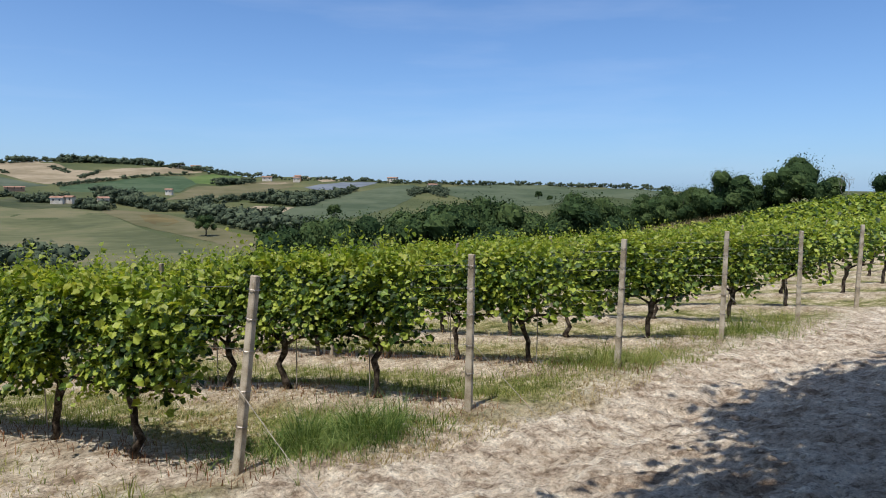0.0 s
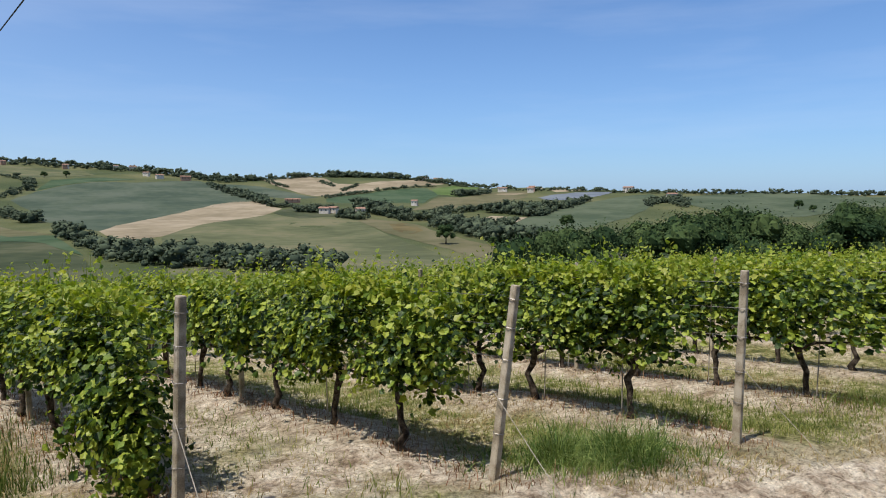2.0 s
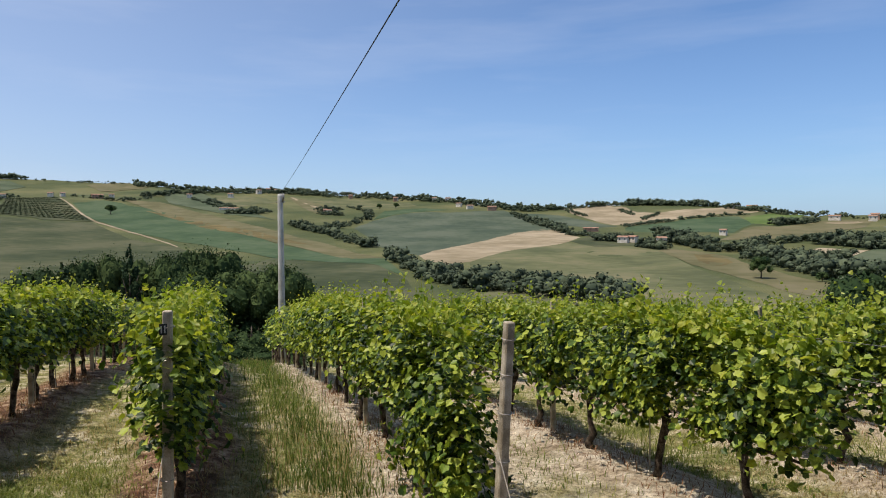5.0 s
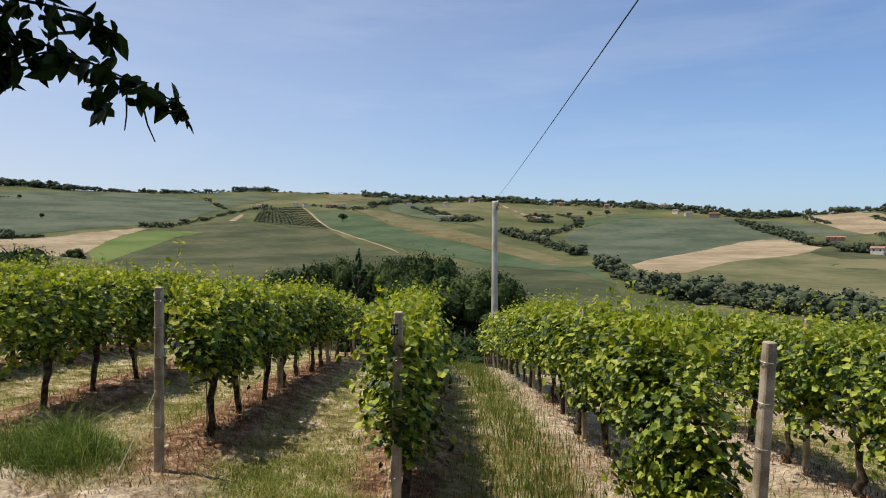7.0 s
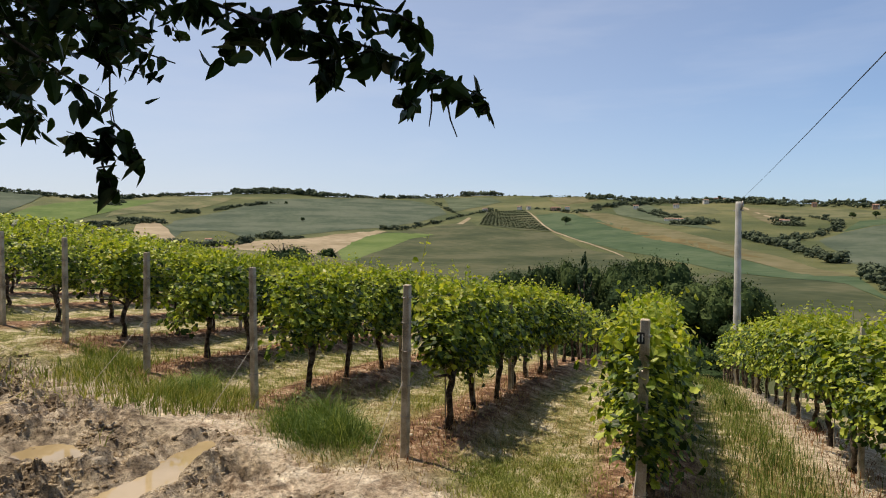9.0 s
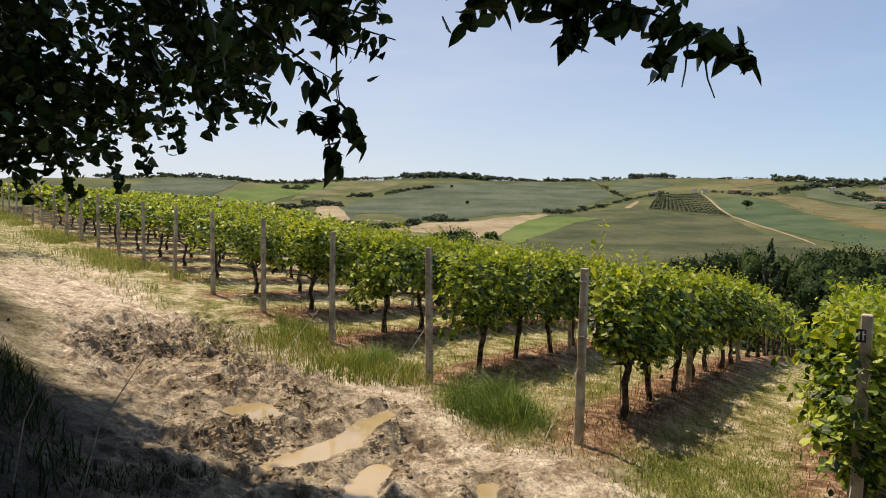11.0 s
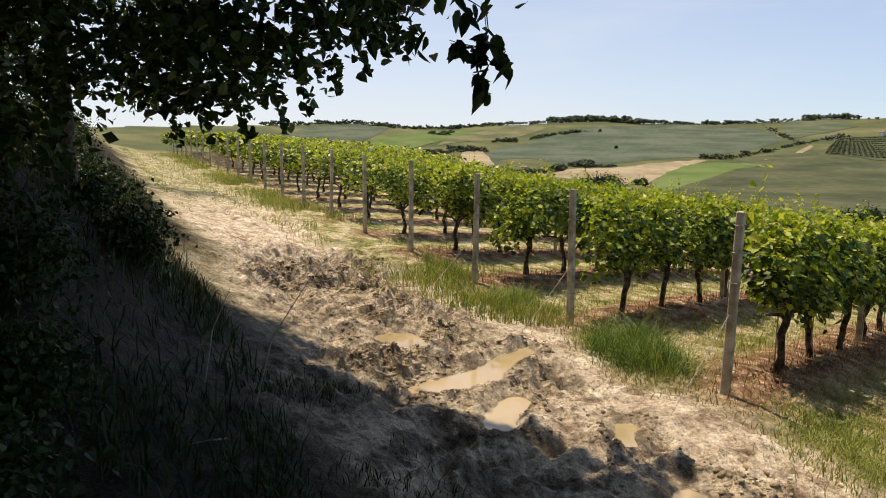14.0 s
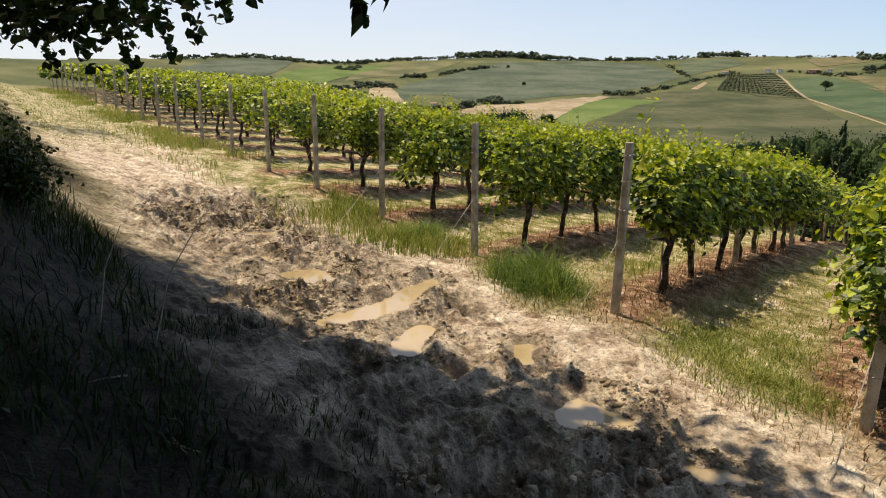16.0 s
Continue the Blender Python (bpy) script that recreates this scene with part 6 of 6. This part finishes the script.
# unseen elms added at the viewer's back to keep skylight off the shade
for n, (a0, a1) in enumerate(((150, 185), (185, 220), (220, 252))):
    cl4 = [tuple(from_view(R.uniform(a0, a1), R.uniform(-12, 50), R.uniform(4.2, 8))) for _ in range(110)]
    cl4 = [q for q in cl4 if shades(q, 0.3) > 0]
    p = from_view((a0 + a1) / 2, -6, 6.5)
    shade_tree("elm_tree", (p.x, p.y, gz(p.x, p.y)), 0.12, 5.5, [cl4[i] for i in range(0, 40, 6)], "unseen dense elm added behind the track to block skylight", "shade trees by the track", clump_leaves(80 + n, cl4, 60, 0.5, 0.26), [])
cl3 = []
for _ in range(110):
    s = R.uniform(13, 30)
    x, y = xy(float(edge_u(s)) - R.uniform(6.2, 9.5), s)
    p = (x, y, gz(x, y) + R.uniform(1.6, 5.5))
    if shades(p, 0.3) > 0:
        cl3.append(p)
for _ in range(16):
    s = R.uniform(21.2, 22.8)
    x, y = xy(float(edge_u(s)) - R.uniform(2.4, 6.0), s)
    cl3.append((x, y, gz(x, y) + R.uniform(4.6, 6.2)))
x, y = xy(float(edge_u(20.0)) - 7.8, 20.0)
shade_tree("elm_tree", (x, y, gz(x, y)), 0.14, 5.5, [cl3[i] for i in range(0, 40, 6)] + [cl3[-3], cl3[-8]], "leafy tree farther along the shaded bank", "shade trees by the track", clump_leaves(74, cl3, 100, 0.5, 0.11), [])

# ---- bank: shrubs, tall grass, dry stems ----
# leaf and blade colours darkened to carry the shade of the bank
SHADE_LEAF = material("shade_leaf", [(0.01, 0.024, 0.007), (0.02, 0.042, 0.01), (0.036, 0.064, 0.016)], 1.2, 0.55, 0.1, 50, 0.3, random=0.5, translucent=0.15)
for i in range(48):
    s = 3.0 + i * 0.36 + R.uniform(-0.2, 0.2)
    ee = -5.3 - R.uniform(0.2, 2.4) - 0.6 * (s > 9)
    x, y = xy(float(edge_u(s)) + ee, s)
    z = gz(x, y)
    h = R.uniform(0.3, 0.65) + 0.2 * (ee < -6.8)
    root = new("shrub")
    root.location = (x, y, z)
    stems = [tube([(0, 0, -0.1), (math.cos(k * 1.7) * h * 0.25, math.sin(k * 1.7) * h * 0.25, h * 0.5), (math.cos(k * 1.7) * h * 0.45, math.sin(k * 1.7) * h * 0.45, h)], [0.012, 0.008, 0.003], 5) for k in range(6)]
    part("stem", mesh_from("stem", *join(stems), TREE_BARK), root)
    g = np.random.default_rng(400 + i)
    pts = g.normal(0, 1, (1100, 3)) * np.array((h * 0.36, h * 0.36, h * 0.3)) + np.array((0, 0, h * 0.55))
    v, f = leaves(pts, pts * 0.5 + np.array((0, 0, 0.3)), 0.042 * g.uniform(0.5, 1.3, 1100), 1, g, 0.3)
    tagged(part("leaf_mass", mesh_from("leaf_mass", v, f, SHADE_LEAF), root), kind="stuff")
    tagged(root, "green shrub on the bank, its colour darkened for shade", "shrub", "shrubs on the bank")
gen = np.random.default_rng(31)
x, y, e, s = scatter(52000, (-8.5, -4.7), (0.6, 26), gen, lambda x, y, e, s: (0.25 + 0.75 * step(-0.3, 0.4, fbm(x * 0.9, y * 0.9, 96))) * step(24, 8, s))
blades("bank_grass", x, y, 0.24 * gen.uniform(0.25, 1.2, len(x)), 0.008 + 0.008 * gen.random(len(x)), SHADE_LEAF, "tall grass on the bank, its colour darkened for shade", 230, 0.9)
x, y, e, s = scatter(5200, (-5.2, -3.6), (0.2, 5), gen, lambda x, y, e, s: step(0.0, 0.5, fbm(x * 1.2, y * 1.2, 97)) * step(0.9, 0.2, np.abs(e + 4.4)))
blades("path_grass", x, y, 0.14 * gen.uniform(0.3, 1.2, len(x)), 0.006 + 0.005 * gen.random(len(x)), SHADE_LEAF, "thin strip of low grass at the edge of the shaded path", 231, 0.9)
for az, el, d, up, lean in ((108, -13, 4.6, 1.1, 0.5), (112, -12, 4.8, 0.8, 0.4), (104, -18, 4.4, 0.6, 0.5)):
    p = from_view(az, el, d)
    z = gz(p.x, p.y)
    tagged(new("dry_stem", mesh_from("dry_stem", *tube([(p.x, p.y, z - 0.05), (p.x + lean * 0.3 * up, p.y + lean * 0.35 * up, z + 0.5 * up), (p.x + lean * 0.7 * up, p.y + lean * 0.9 * up, z + 0.9 * up)], [0.006, 0.005, 0.002], 5), STAKE)), "pale dry stem leaning out of the bank", "dry stem", "dry stems on the bank")
STICK = material("stick_bark", [(0.1, 0.08, 0.06), (0.22, 0.18, 0.14), (0.32, 0.27, 0.21)], 10, 0.9, 0.5, 80, 0.1)
for i in range(14):
    s = R.uniform(0.2, 4)
    x, y = xy(float(edge_u(s)) - R.uniform(3.6, 5.4), s)
    z, a, ln = gz(x, y) + 0.012, R.uniform(0, 6.28), R.uniform(0.15, 0.5)
    x2, y2 = x + math.cos(a) * ln, y + math.sin(a) * ln
    tagged(new("fallen_stick", mesh_from("fallen_stick", *tube([(x, y, z), ((x + x2) / 2 + 0.02, (y + y2) / 2, (z + gz(x2, y2)) / 2 + 0.02), (x2, y2, gz(x2, y2) + 0.012)], [0.007, 0.006, 0.003], 5), STICK)), "thin dry fallen stick on the shaded ground", "stick", "fallen sticks")

# ---- bare shrub, dead tree, pale reeds ----
DEAD = material("dead_wood", [(0.16, 0.145, 0.13), (0.27, 0.25, 0.23), (0.36, 0.34, 0.31)], 2, 0.95, 0.3, 20, 0.1)


def bare(seed, height, forks, spread):
    """Bare forking branches."""
    r = random.Random(seed)
    out = []

    def grow(p, d, ln, rad, depth):
        q = p + d * ln
        out.append(tube([p, (p + q) / 2 + Vector((r.uniform(-1, 1), r.uniform(-1, 1), 0)) * ln * 0.06, q], [rad, rad * 0.8, rad * 0.6], 4))
        if depth:
            for _ in range(r.choice((2, 3))):
                grow(q, (d + Vector((r.uniform(-1, 1), r.uniform(-1, 1), r.uniform(-0.2, 0.6))) * spread).normalized(), ln * r.uniform(0.6, 0.85), rad * 0.6, depth - 1)

    for _ in range(forks):
        grow(Vector((r.uniform(-0.1, 0.1) * forks, r.uniform(-0.1, 0.1) * forks, -0.1)), Vector((r.uniform(-0.3, 0.3), r.uniform(-0.3, 0.3), 1)).normalized(), height * 0.3, height * 0.012, 5)
    return join(out)


for name, seed, az, dist, height, forks, label in (("bare_bush", 1, -15.6, 50, 5.4, 16, "tall leafless grey bush among green trees"), ("bare_bush", 2, -3.2, 52, 3.2, 5, "low leafless grey thicket below the vines"), ("dead_tree", 3, -53.1, 78, 4.6, 1, "small dead grey tree on the hill crest")):
    x, y = -0.5 - math.sin(radians(az)) * dist, 0.3 + math.cos(radians(az)) * dist
    ob = new(name, mesh_from(name, *bare(seed, height, forks, 0.55), DEAD))
    ob.location = (x, y, gz(x, y))
    tagged(ob, label, "tree" if name == "dead_tree" else "bush")
gen = np.random.default_rng(77)
n = 5000
az, d = np.radians(gen.uniform(-46, -37.5, n)), gen.uniform(76, 84, n)
x, y = -np.sin(az) * d, np.cos(az) * d
blades("reeds", x, y, gen.uniform(1.2, 2.4, n), gen.uniform(0.03, 0.08, n), DRY, "bank of tall pale dry reeds at the vineyard edge", 78, 0.4)

# a long shoot standing out beside an end post, and the tag on the next post
s = row_s(3)
x, y = xy(float(edge_u(s)) + 0.3, s - 0.05)
z = gz(x, y)
root = new("long_shoot")
root.location = (x, y, z)
pts = [(0, 0, 1.45), (0.02, 0.0, 1.9), (0.07, 0.02, 2.2), (0.16, 0.05, 2.42)]
part("stem", mesh_from("stem", *tube(pts, [0.005, 0.004, 0.003, 0.0015], 5), SHOOT), root)
g = np.random.default_rng(90)
lp = np.array([Vector(pts[i]).lerp(Vector(pts[i + 1]), q) + Vector(g.normal(0, 0.035, 3)) for i in range(3) for q in (0.1, 0.35, 0.6, 0.85)])
v, f = leaves(lp, g.normal(0, 1, (12, 3)) + np.array((0, 0, 0.5)), np.linspace(0.1, 0.045, 12), 0, g, 0.1)
tagged(part("leaf_mass", mesh_from("leaf_mass", v, f, SHOOT), root), kind="stuff")
tagged(root, "long vine shoot rising well above the end post", "vine shoot")
s = row_s(2)
x, y = xy(float(edge_u(s)) - 0.05, s)
WHITE = material("tag_white", [(0.6, 0.6, 0.58), (0.72, 0.72, 0.7)], 8, 0.5, 0.05, 50, 0.4)
BLACK = material("tag_black", [(0.02, 0.02, 0.02), (0.04, 0.04, 0.04)], 8, 0.5, 0.05, 50, 0.4)
tag = new("row_tag")
tag.matrix_basis = pose(x, y, gz(x, y) + 1.7, 0, 0, turn_row)
plate = part("plate", mesh_from("plate", *cuboid(-0.03, -0.004, -0.045, 0.03, 0.006, 0.045), BLACK), tag)
for a, b in ((-0.018, -0.008), (0.008, 0.018)):
    part("mark", mesh_from("mark", *cuboid(a, -0.008, -0.03, b, -0.0041, 0.03), WHITE), plate)
tagged(tag, "small dark tag with white marks on a post", "tag")
